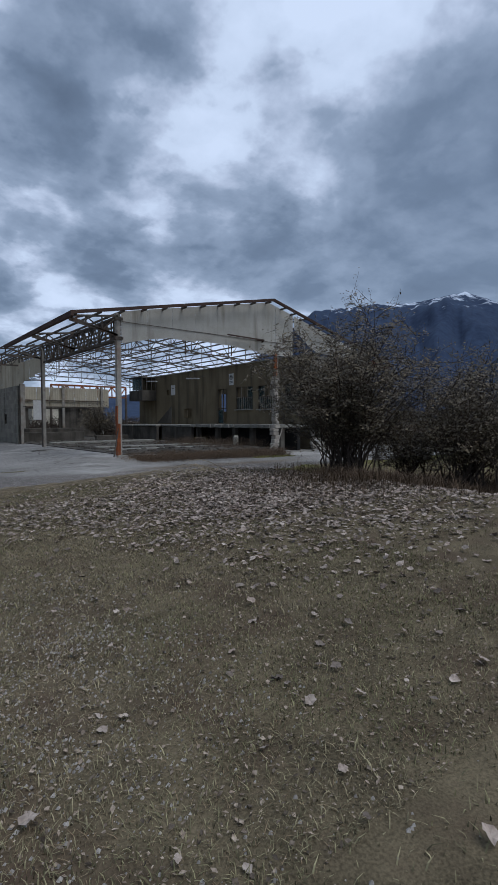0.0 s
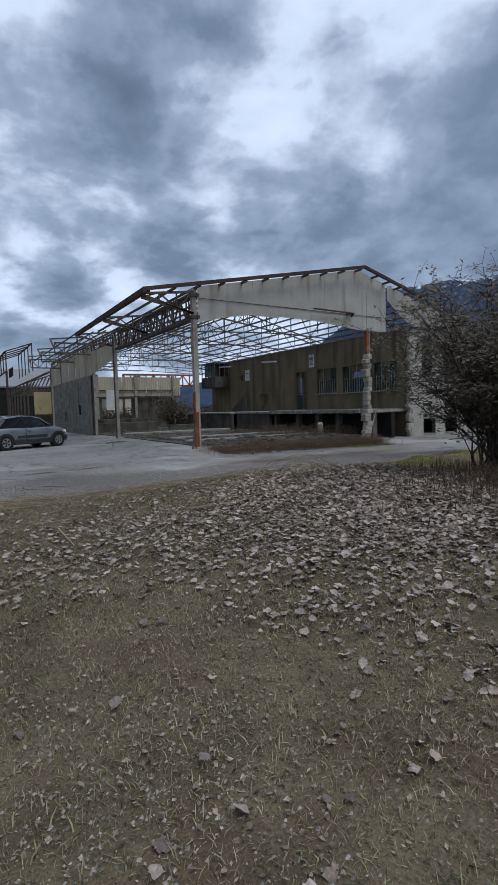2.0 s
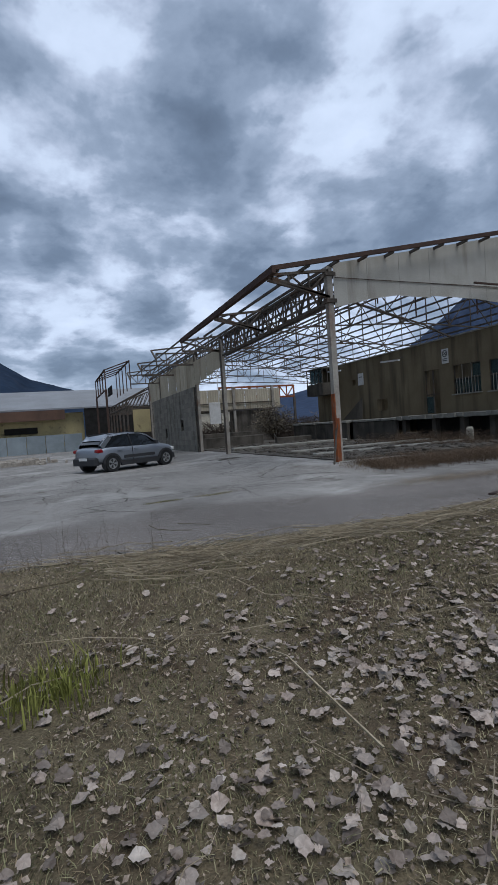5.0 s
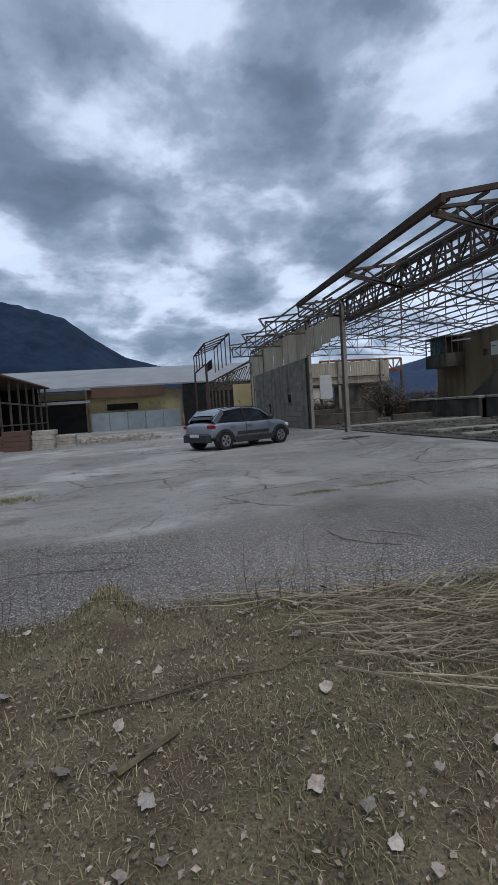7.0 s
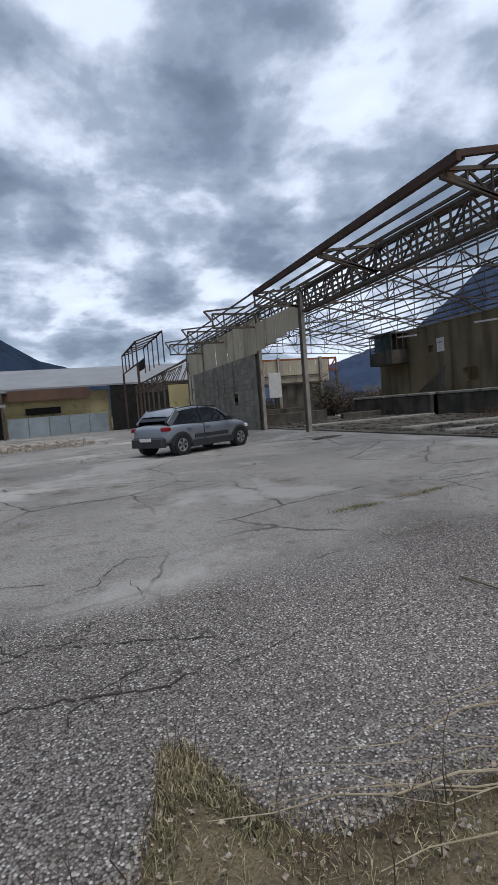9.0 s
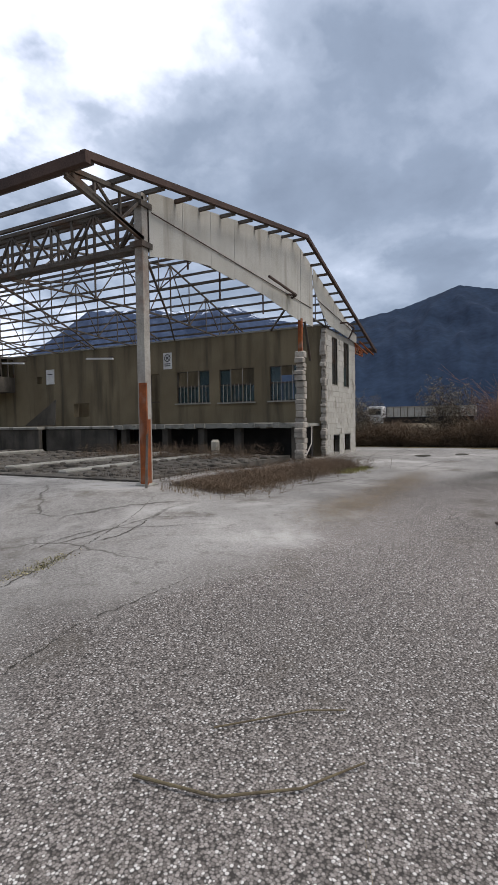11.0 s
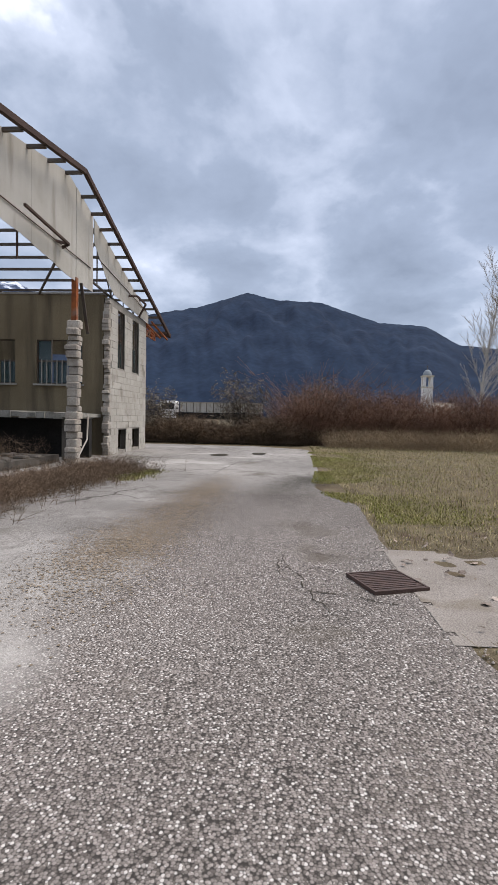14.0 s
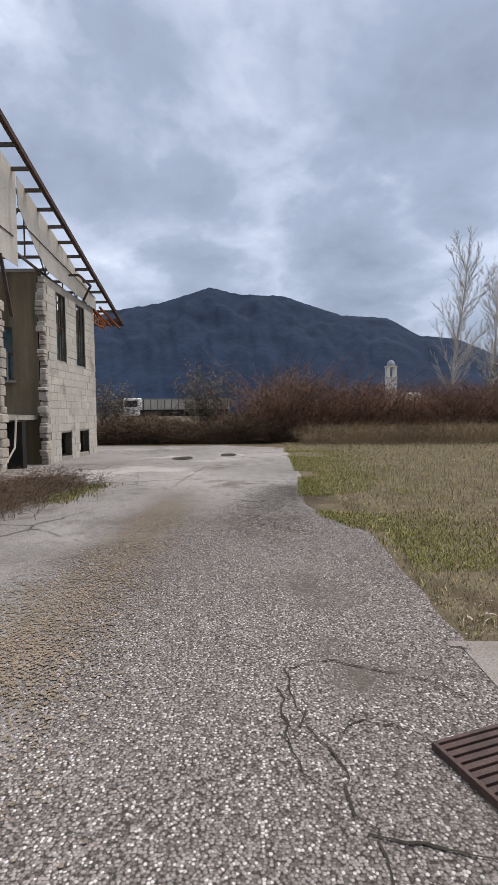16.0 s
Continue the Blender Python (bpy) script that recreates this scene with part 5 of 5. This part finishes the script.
    thing(name, s, m, label, "thicket", kind="stuff")


thicket("bramble_thicket", M_REDTWIG, 9500, lambda rg: (lambda y: (27 + 0.1 * max(0, 10 - y) + abs(rg.gauss(0, 1.6)), y, 2.7 + 1.5 * nz(y, 0, 1, 0.5) + 1.0 * nz(y, 0, 4, 1.7)))(rg.uniform(-22, 12.6)), 0.3, 1.1,
        "reddish-brown bramble thicket at the field's far edge", 31, 0.015)
thicket("dark_thicket", M_BRUSH, 3200, lambda rg: (lambda y: (26.5 + abs(rg.gauss(0, 1.4)), y, 1.15 + 0.7 * nz(y, 0, 6, 0.5)))(rg.uniform(10.5, 27)), 0.4, 1.0,
        "dark dead scrub at the end of the road", 32, 0.014)
thicket("straw_edge", M_REED, 3600, lambda rg: (25.6 + rg.gauss(0, 0.7), rg.uniform(-20, 10.6), 0.85), 0.4, 1.0, "straw-coloured weeds before the brambles", 33, 0.007)
thicket("far_scrub", M_REED, 3000, lambda rg: (rg.uniform(34, 60), rg.uniform(36, 66), 3.2), 0.5, 1.0, "pale far scrub beyond the hall", 34, 0.03)
thicket("hall_scrub", M_BARK, 1500, lambda rg: (rg.uniform(8, 34), rg.uniform(46, 52), 2.2), 0.4, 1.0, "dark scrub behind the hall's far end", 35, 0.03)
def brush_place(rg):
    x = 8.2 + 6.2 * rg.random() ** 1.1
    return x, 16.55 - 0.12 * (x - 8.2) + rg.gauss(0, 0.38), 0.34 + 0.2 * nz(x, 0, 3, 1.3)


thicket("dead_brush", M_BRUSH, 2600, brush_place, 0.3, 1.0, "brown dead brush along the hall's open front", 46, 0.0035, 0.13)
thicket("dock_brush", M_BRUSH, 700, lambda rg: (rg.uniform(13.2, 15.9), rg.uniform(18.2, 25), 0.75), 0.3, 1.0, "dead brush growing before the loading dock", 47, 0.005, 0.15)
leafy("bush", 28.2, 14.6, 3.6, 1.6, 45, 2600, "half-bare shrub with few leaves at the road's end", 41, 0.08)
leafy("bush", 29.0, 10.6, 3.3, 1.7, 45, 2400, "half-bare shrub among the brambles", 42, 0.08)
leafy("bush", 27.6, 18.6, 2.9, 1.2, 35, 2000, "dark shrub behind the block wall", 43, 0.08)
leafy("bush", 36, -3.5, 4.5, 2.6, 50, 6000, "dark green shrub beyond the field", 44, 0.12)


# ---- bare trees, church, lorry ----
def bare_tree(x, y, h, seed, label):
    rg = random.Random(seed)
    t = root("bare_tree", label, "tree", "bare poplars")
    trunk, limbs = Shape(), Shape()

    def grow(s, p, d, ln, r, level):
        n = 5
        for k in range(n):
            q = p + d * (ln / n)
            rr = r * (1 - 0.85 * (k + 1) / n)
            s.taper(p, q, r * (1 - 0.85 * k / n), max(rr, 0.008), 6 if level == 0 else 3)
            if level < 3 and (level or k >= 1):
                for _ in range(7 if level == 0 else 3):
                    a = rg.uniform(0, 6.283)
                    side = Vector((math.cos(a), math.sin(a), 0))
                    nd = (d * 0.85 + side * rg.uniform(0.3, 0.6)).normalized()
                    grow(limbs, p.lerp(q, rg.random()), nd, ln * rg.uniform(0.22, 0.42) * (1 - 0.35 * k / n), r * 0.24 * (1 - 0.6 * k / n) + 0.004, level + 1)
            p = q
            d = (d + Vector((rg.gauss(0, 0.05), rg.gauss(0, 0.05), 0.03))).normalized()

    grow(trunk, Vector((x, y, -0.1)), Vector((0.02, -0.01, 1)).normalized(), h, 0.15, 0)
    put("trunk", trunk, M_BIRCH, t)
    put("limbs", limbs, M_BIRCH, t)


bare_tree(52.1, -5.6, 14.2, 5, "tall bare pale-barked poplar beyond the brambles")
bare_tree(53, -9.7, 13.4, 6, "tall bare pale-barked poplar standing beside another")


def build_church():
    c = root("church_tower", "distant pale church bell tower with a small dome", "church")
    x, y, z = 296.0, -66.5, 0
    put("shaft", Shape().chamfered(x - 2.6, x + 2.6, y - 2.6, y + 2.6, 0, 20, 0.2), M_WHITE, c)
    for za, zb in ((20, 20.8), (26.3, 27)):
        put("cornice", Shape().box(x - 3, x + 3, y - 3, y + 3, za, zb), M_STONE, c)
    bel = Shape()
    for a in (-1, 1):
        for b in (-1, 1):
            bel.box(x + a * 1.9 - 0.7, x + a * 1.9 + 0.7, y + b * 1.9 - 0.7, y + b * 1.9 + 0.7, 20.8, 26.3)
    put("belfry", bel, M_WHITE, c)
    dome = Shape()
    for j in range(6):
        for k in range(12):
            f = lambda j, k: (x + 2.5 * math.cos(j * 0.26) * math.cos(k * 0.5236), y + 2.5 * math.cos(j * 0.26) * math.sin(k * 0.5236), 27 + 3.4 * math.sin(j * 0.26))
            dome.face(f(j, k), f(j, k + 1), f(j + 1, k + 1), f(j + 1, k))
    put("dome", dome, M_BLUEGREY, c)
    put("cross", Shape().beam((x, y, 30.3), (x, y, 33), 0.25).beam((x, y - 0.8, 32), (x, y + 0.8, 32), 0.25), M_STEEL, c)
    h = root("church_nave", "distant pale church nave below the tower", "church")
    put("wall", Shape().box(x - 6, x + 6, y - 16, y - 2.7, 0, 9), M_STONE, h)
    rf = Shape()
    rf.face((x - 7, y - 16, 9), (x - 7, y - 2.7, 9), (x, y - 2.7, 12), (x, y - 16, 12))
    put("roof", rf, M_BRICK, h)


def build_lorry():
    t = root("lorry_trailer", "long white lorry standing behind the scrub", "lorry")
    t.location = (0, 0, 0)
    put("cab", Shape().chamfered(85.0, 87.4, 30.2, 32.8, 0.9, 3.7, 0.15), M_WHITE, t)
    put("cab_window", Shape().box(84.97, 85.0, 30.5, 32.5, 2.3, 3.3), M_CARGLASS, t)
    put("box", Shape().chamfered(85.2, 87.6, 16.2, 29.6, 1.9, 3.45, 0.05), M_CEMENT, t)
    for y in [16.3 + 1.1 * i for i in range(13)]:
        put("stake", Shape().box(85.12, 85.19, y, y + 0.1, 1.9, 3.4), M_STEEL, t)
    put("top_rail", Shape().box(85.1, 85.19, 16.2, 29.6, 3.4, 3.56), M_BRICK, t)
    for y in (18.0, 19.4, 28, 31.5):
        w = Shape()
        for k in range(16):
            a, b = 6.28319 * k / 16, 6.28319 * (k + 1) / 16
            c, e = (y + 0.5 * math.cos(a), 0.5 + 0.5 * math.sin(a)), (y + 0.5 * math.cos(b), 0.5 + 0.5 * math.sin(b))
            w.face((85.1, y, 0.5), (85.1, *c), (85.1, *e))
            w.face((85.1, *c), (85.4, *c), (85.4, *e), (85.1, *e))
        put("wheel", w, M_RUBBER, t)
    put("chassis", Shape().box(85.5, 87, 16.4, 32, 0.8, 1.85), M_BLACK, t)
    for y0, h in ((-18, 3.4), (-6, 3.0)):
        thing("far_shed", Shape().box(95, 100, y0 - 3, y0 + 8, 0, h), M_STONE, "low pale shed far behind the brambles", "shed", "far sheds")


build_church()
build_lorry()


# ---- drain, cracks, loose leaves, stalks ----
def build_drain():
    d = root("drain_grate", "rusty brown slotted iron drain grate set in asphalt", "drain", at=pose(7.34, 11.55, 0.012, 0, 0, -70))
    s = Shape()
    for a in ((-0.22, -0.205, -0.22, 0.22), (0.205, 0.22, -0.22, 0.22), (-0.205, 0.205, -0.22, -0.205), (-0.205, 0.205, 0.205, 0.22)):
        s.box(*a, -0.02, 0.016)
    put("rim", s, M_IRON, d)
    for i in range(11):
        y = -0.185 + i * 0.037
        put("bar", Shape().box(-0.205, 0.205, y - 0.012, y + 0.012, -0.02, 0.012), M_IRON, d)
    # Solid black block close below the bars; shade of the pit as colour.
    put("pit", Shape().box(-0.2, 0.2, -0.2, 0.2, -0.06, -0.008), M_BLACK, d)


def ribbon(s, pts, w, rg, lift=0.006):
    """A thin jagged strip on the ground along a run of plan points."""
    fine_pts = []
    for (x0, y0), (x1, y1) in zip(pts, pts[1:]):
        n = max(2, int(math.hypot(x1 - x0, y1 - y0) / 0.05))
        for k in range(n):
            f = k / n
            fine_pts.append((x0 + (x1 - x0) * f + rg.gauss(0, 0.012), y0 + (y1 - y0) * f + rg.gauss(0, 0.012)))
    for k, ((x0, y0), (x1, y1)) in enumerate(zip(fine_pts, fine_pts[1:])):
        d = math.hypot(x1 - x0, y1 - y0) or 1
        a = w * rg.uniform(0.4, 1.5)
        px, py = -(y1 - y0) / d * a, (x1 - x0) / d * a
        s.face((x0 - px, y0 - py, height(x0, y0) + lift), (x1 - px, y1 - py, height(x1, y1) + lift), (x1 + px, y1 + py, height(x1, y1) + lift), (x0 + px, y0 + py, height(x0, y0) + lift))


def build_cracks():
    rg = random.Random(17)
    s = Shape()
    for pts, w in ((((8.08, 12.34), (7.79, 12.32), (7.53, 12.25), (7.38, 12.17), (7.2, 12.17), (6.9, 12.08), (6.66, 11.99), (6.58, 11.86)), 0.0035), (((7.88, 12.36), (7.56, 12.36), (7.35, 12.3), (7.25, 12.22)), 0.004),
                   (((8.06, 12.33), (8.14, 12.14), (8.08, 11.96), (7.97, 11.72), (7.79, 11.51)), 0.003), (((7.56, 12.15), (7.65, 12.03), (7.61, 11.93), (7.5, 11.86)), 0.0035), (((7.1, 12.14), (7.0, 11.8), (6.85, 11.5)), 0.004),
                   (((-1.2, 12.5), (-0.6, 12.65), (0.0, 12.5), (0.3, 12.6)), 0.005), (((-0.5, 13.2), (0.1, 13.0), (0.5, 12.8)), 0.004),
                   (((2.4, 15.0), (3.2, 15.2), (3.9, 15.4), (4.8, 15.7), (6.2, 16.3), (7.4, 16.8)), 0.004), (((-3, 19), (-1, 18.4), (0.8, 18.0), (2.7, 18.6)), 0.008),
                   (((-4, 16.2), (-2.6, 16.0), (-1.0, 16.3)), 0.008), (((1.5, 13.8), (3.0, 14.1), (4.2, 14.0)), 0.003)):
        ribbon(s, pts, w, rg)
    for _ in range(30):
        x, y = rg.uniform(-4.5, 0.4), rg.uniform(12.3, 16.5)
        a = rg.choice((0.2, 1.7)) + rg.gauss(0, 0.4)
        run = [(x, y)]
        for _ in range(rg.randrange(3, 8)):
            x, y, a = x + 0.16 * math.cos(a), y + 0.16 * math.sin(a), a + rg.gauss(0, 0.5)
            run.append((x, y))
        ribbon(s, run, rg.uniform(0.0015, 0.004), rg)
    for _ in range(22):
        x, y, a = rg.uniform(-6, 7), rg.uniform(15.5, 30), rg.gauss(0.2, 0.5)
        run = [(x, y)]
        for _ in range(rg.randrange(4, 12)):
            x, y, a = x + 0.25 * math.cos(a), y + 0.25 * math.sin(a), a + rg.gauss(0, 0.4)
            run.append((x, y))
        ribbon(s, run, rg.uniform(0.003, 0.009), rg)
    thing("asphalt_cracks", s, M_CRACK, "dark jagged cracks in the asphalt", "cracks", kind="stuff")
    p = Shape()
    for x, y, r in ((19.5, 14.4, 0.55), (20.5, 13.2, 0.5), (-4.6, 17.2, 0.8), (7.0, 23.5, 0.5)):
        ring = [(x + r * (1 + 0.3 * nz(k, x, 2, 0.9)) * math.cos(k * 0.314), y + 0.5 * r * (1 + 0.3 * nz(k, y, 4, 0.9)) * math.sin(k * 0.314)) for k in range(20)]
        p.face(*[(a, b, height(a, b) + 0.012) for a, b in ring])
    thing("potholes", p, M_CRACK, "dark damp hollows in the asphalt", "potholes", kind="stuff")


def leaf_mesh(rg, s):
    """One curled fallen leaf: a lobed outline round a mid rib."""
    out = [(0.03, -0.48), (0.2, -0.42), (0.38, -0.32), (0.42, -0.16), (0.46, -0.02), (0.34, 0.1), (0.27, 0.24), (0.14, 0.34), (0, 0.55),
           (-0.12, 0.36), (-0.29, 0.24), (-0.33, 0.1), (-0.46, -0.04), (-0.4, -0.18), (-0.38, -0.34), (-0.16, -0.42)]
    c, fold = rg.uniform(-0.1, 0.35), rg.uniform(-0.25, 0.3)
    pts = [(x * s * rg.uniform(0.75, 1.15), y * s * rg.uniform(0.8, 1.15)) for x, y in out]
    v = [(0, 0, 0.0)] + [(x, y, c * abs(x) + fold * y * y / s + rg.uniform(0, 0.16) * s) for x, y in pts]
    return v, [(0, i, i % len(out) + 1) for i in range(1, len(out) + 1)]


def leaf_place(rg):
    k = rg.random()
    if k < 0.80:
        x, y = rg.gauss(5.3, 1.5), rg.gauss(6.3, 1.6)
        if x < 2.4 + 0.3 * nz(x, y, 8, 1.5) and rg.random() < 0.85:
            return 4.5 + rg.gauss(0, 1), 6.2 + rg.gauss(0, 1)
    elif k < 0.87:
        x, y = rg.gauss(1.9, 0.9), rg.gauss(7.4, 0.8)
    elif k < 0.92:
        x, y = rg.uniform(-1.5, 9), rg.uniform(0.5, 11.4)
    else:
        x, y = rg.gauss(7.0, 1.6), rg.gauss(3.6, 1.3)
    return x, y


def build_leaves():
    rg = random.Random(50)
    kinds = [leaf_mesh(rg, 0.082) for _ in range(14)]
    s = Shape()
    litter = root("leaf_litter", "pale grey-brown fallen poplar leaves strewn over the verge", "leaves", kind="stuff")
    shared = []
    for v, f in kinds:
        q = Shape()
        q.v, q.f = list(v), list(f)
        shared.append(q.mesh("leaf", M_LEAF1))
    near = 0
    for i in range(19000):
        x, y = leaf_place(rg)
        if y > road_edge(x) + 0.1 + 0.3 * (rg.random() < 0.03):
            continue
        if nz(x, y, 3, 0.7) < -0.3 and rg.random() < 0.6:
            continue
        k = 0.3 + 0.62 * rg.random() ** 1.4
        m = pose(x, y, height(x, y) + rg.uniform(0.008, 0.04), rg.gauss(0, 16), rg.gauss(0, 16) + (180 if rg.random() < 0.4 else 0), rg.uniform(0, 360)) @ Matrix.Scale(k, 4)
        j = rg.randrange(len(kinds))
        if near < 290 and 0.2 < x < 3.6 and 6.2 < y < 11.5 and k > 0.5:
            put("leaf", shared[j], None, litter).matrix_basis = m
            near += 1
            continue
        o = len(s.v)
        s.v += [tuple(m @ Vector(p)) for p in kinds[j][0]]
        s.f += [tuple(o + a for a in t) for t in kinds[j][1]]
    tagged(put("leaf_carpet", s, M_LEAF, litter), kind="stuff")


def build_crumbs():
    """Bits of leaf, bark and straw between the grass."""
    rg = random.Random(52)
    s = Shape()
    for _ in range(90000):
        q = near_path(rg) if rg.random() < 0.6 else leaf_place(rg)
        if q is None or q[1] > road_edge(q[0]) + 0.12 or q[1] < 0.8:
            continue
        x, y = q
        k, a, b = 0.004 + 0.011 * rg.random() ** 2, rg.uniform(0, 6.283), rg.uniform(0.25, 0.9)
        z = height(x, y) + rg.uniform(0.004, 0.025)
        ux, uy, t = math.cos(a) * k, math.sin(a) * k, rg.uniform(-0.6, 0.6) * k
        s.face((x - ux, y - uy, z - t), (x + uy * b, y - ux * b, z + 0.3 * k), (x + ux, y + uy, z + t), (x - uy * b, y + ux * b, z))
    thing("leaf_crumbs", s, M_CRUMB, "crumbled bits of leaf and bark between the grass", "litter", kind="stuff")


def build_stalks():
    rg = random.Random(60)
    s = Shape()
    for i in range(400):
        if rg.random() < 0.9:
            x = rg.uniform(1.0, 5.2)
            y, a = 10.75 - 0.12 * x + rg.gauss(0, 0.4), rg.gauss(-0.25, 0.5)
        else:
            x, y, a = rg.uniform(0.5, 8.5), rg.uniform(6, 11.2), rg.uniform(0, 3.14)
        ln, r = rg.uniform(0.4, 1.6), rg.uniform(0.002, 0.006)
        p = Vector((x, y, height(x, y) + rg.uniform(0.01, 0.12)))
        for k in range(4):
            q = p + Vector((math.cos(a), math.sin(a), 0)) * ln / 4
            q.z = height(q.x, q.y) + rg.uniform(0.008, 0.10)
            s.taper(p, q, r * (1 - 0.15 * k), r * (0.85 - 0.15 * k), 4)
            p, a = q, a + rg.gauss(0, 0.14)
    thing("dry_stalks", s, M_STEM, "pale dry stalks lying along the verge", "stalks", kind="stuff")
    b = Shape()
    for i in range(70):
        x, y = 7.2 + rg.gauss(0, 0.35), 9.7 + rg.gauss(0, 0.25)
        p = Vector((x, y, height(x, y)))
        a = rg.uniform(2.2, 4.3)
        ln = rg.uniform(0.6, 1.5)
        for k in range(4):
            q = p + Vector((math.cos(a) * ln / 4, math.sin(a) * ln / 4, (0.22 - 0.14 * k) * ln * rg.uniform(0.4, 1)))
            b.taper(p, q, 0.009 - 0.0015 * k, 0.0075 - 0.0015 * k, 4)
            p, a = q, a + rg.gauss(0, 0.2)
    thing("brushwood_heap", b, M_STEM, "small tangled heap of cut dry branches", "brushwood", kind="stuff")
    for pts, r in ((((-0.05, 10.14), (0.32, 10.22), (0.64, 10.29), (0.9, 10.26), (1.18, 10.52)), 0.007), (((0.2, 9.75), (0.41, 9.93)), 0.013), (((2.08, 12.87), (2.12, 12.55), (2.28, 12.31), (2.5, 12.15)), 0.006),
                   (((2.45, 12.76), (2.73, 12.46), (2.8, 12.31)), 0.004)):
        t = Shape().tube([(x, y, height(x, y) + r + 0.01) for x, y in pts], [r * (1 - 0.12 * k) for k in range(len(pts))])
        thing("fallen_branch", t, M_BRANCH, "thin bare fallen branch lying on the ground", "branch", "fallen branches")
    for i in range(13):
        x, y, a = rg.uniform(1.3, 2.4), 11.25 + rg.gauss(0, 0.16), math.pi - rg.gauss(0.28, 0.2)
        t, r, ln = Shape(), rg.uniform(0.004, 0.008), rg.uniform(0.8, 1.5)
        p = Vector((x, y, height(x, y) + rg.uniform(0.02, 0.09)))
        run = [p]
        for k in range(7):
            q = p + Vector((math.cos(a), math.sin(a), 0)) * ln / 7
            q.z = height(q.x, q.y) + r + 0.012 + rg.uniform(0.0, 0.05)
            run.append(q)
            p, a = q, a + rg.gauss(0, 0.16)
        t.tube(run, [r * (1 - 0.12 * k) for k in range(8)])
        thing("fallen_branch", t, M_STEM, "pale dry cut branch lying across the asphalt's edge", "branch", "cut branches at the verge")
    w = Shape()
    for i in range(60):
        x = rg.uniform(-0.6, 2.0)
        p, h = Vector((x, road_edge(x) - abs(rg.gauss(0, 0.14)), 0)), rg.uniform(0.12, 0.5)
        p.z = height(p.x, p.y)
        for k in range(4):
            q = p + Vector((rg.gauss(0, 0.02), rg.gauss(0, 0.02), h / 4))
            w.taper(p, q, 0.0022 - 0.0004 * k, 0.0018 - 0.0004 * k, 4)
            w.taper(q, q + Vector((rg.gauss(0, 0.03), rg.gauss(0, 0.03), 0.03)), 0.001, 0.0006, 3)
            p = q
    thing("dead_stems", w, M_BRUSH, "thin dark dead stems standing at the asphalt's edge", "weeds", kind="stuff")
    g = Shape()
    for i in range(9000):
        if rg.random() < 0.65:
            x, y = rg.gauss(1.0, 0.55), rg.gauss(2.9, 0.9)
        else:
            x = rg.uniform(-2, 9)
            y = road_edge(x) + rg.gauss(0, 0.22)
        r = 0.003 + 0.009 * rg.random() ** 2
        z = height(x, y)
        g.v += [(x - r, y, z), (x, y - r, z), (x + r, y, z), (x, y + r * 0.8, z), (x + r * 0.2, y, z + r)]
        o = len(g.v) - 5
        g.f += [(o, o + 1, o + 4), (o + 1, o + 2, o + 4), (o + 2, o + 3, o + 4), (o + 3, o, o + 4)]
    thing("pebbles", g, M_PEBBLE, "pale pebbles and grit scattered in the grass", "pebbles", kind="stuff")


def build_sand():
    rg = random.Random(71)
    for name, m, n, spots, label in (("sand_drift", M_SAND, 24000, ((11.8, 13.6, 1.2, 0.22), (9.6, 13.65, 1.3, 0.26), (8.1, 13.85, 0.7, 0.28)), "tan dirt washed across the asphalt"),
                                     ("dark_silt", M_CRACK, 12000, ((12.2, 12.3, 0.9, 0.35), (13.6, 11.8, 0.6, 0.3)), "dark silt and moss on the asphalt")):
        s = Shape()
        for _ in range(n):
            cx, cy, sx, sy = rg.choice(spots)
            x, y = rg.gauss(cx, sx), rg.gauss(cy, sy)
            k, a = rg.uniform(0.003, 0.011), rg.uniform(0, 6.28)
            z = height(x, y) + 0.004 + 0.004 * rg.random()
            s.face(*[(x + k * rg.uniform(0.6, 1.3) * math.cos(a + q * 1.257), y + k * rg.uniform(0.6, 1.3) * math.sin(a + q * 1.257), z) for q in range(5)])
        thing(name, s, m, label, "dirt", kind="stuff")


build_sand()
build_drain()
build_cracks()
build_leaves()
build_crumbs()
build_stalks()

# ---- laid blocks ----
block_wall("wall_gable", "x", YG, 18.15, 21.95, 0.0, 4.6, [(18.82, 19.48, 2.65, 4.4), (20.28, 21.02, 2.65, 4.4), (18.92, 19.7, 0.1, 0.75), (20.38, 21.18, 0.1, 0.75)],
           M_BLOCK, "pale concrete-block gable wall with a ragged edge", 0.14)
block_wall("wall_side", "y", 7.8, 31.0, 42.2, 0.0, 3.5, [(33.6, 34.2, 1.3, 1.9), (38.0, 38.5, 0.9, 1.5)],
           M_BLOCKD, "dark weathered block wall with a broken hole", 0.0, 0.5, 0.25)
rng = random.Random(77)
end = root("wall_gable_end", "broken rubble end of the pale block wall", "wall", kind="structure")
z = 0.0
while z < 4.5:
    h = rng.uniform(0.07, 0.17)
    a = rng.uniform(0.04, 0.2)
    put("stone", Shape().chamfered(18.13 - a, 18.145, YG - rng.uniform(0.0, 0.03), YG + rng.uniform(0.12, 0.2), z, z + h - 0.006, 0.018), M_BRICK, end)
    z += h
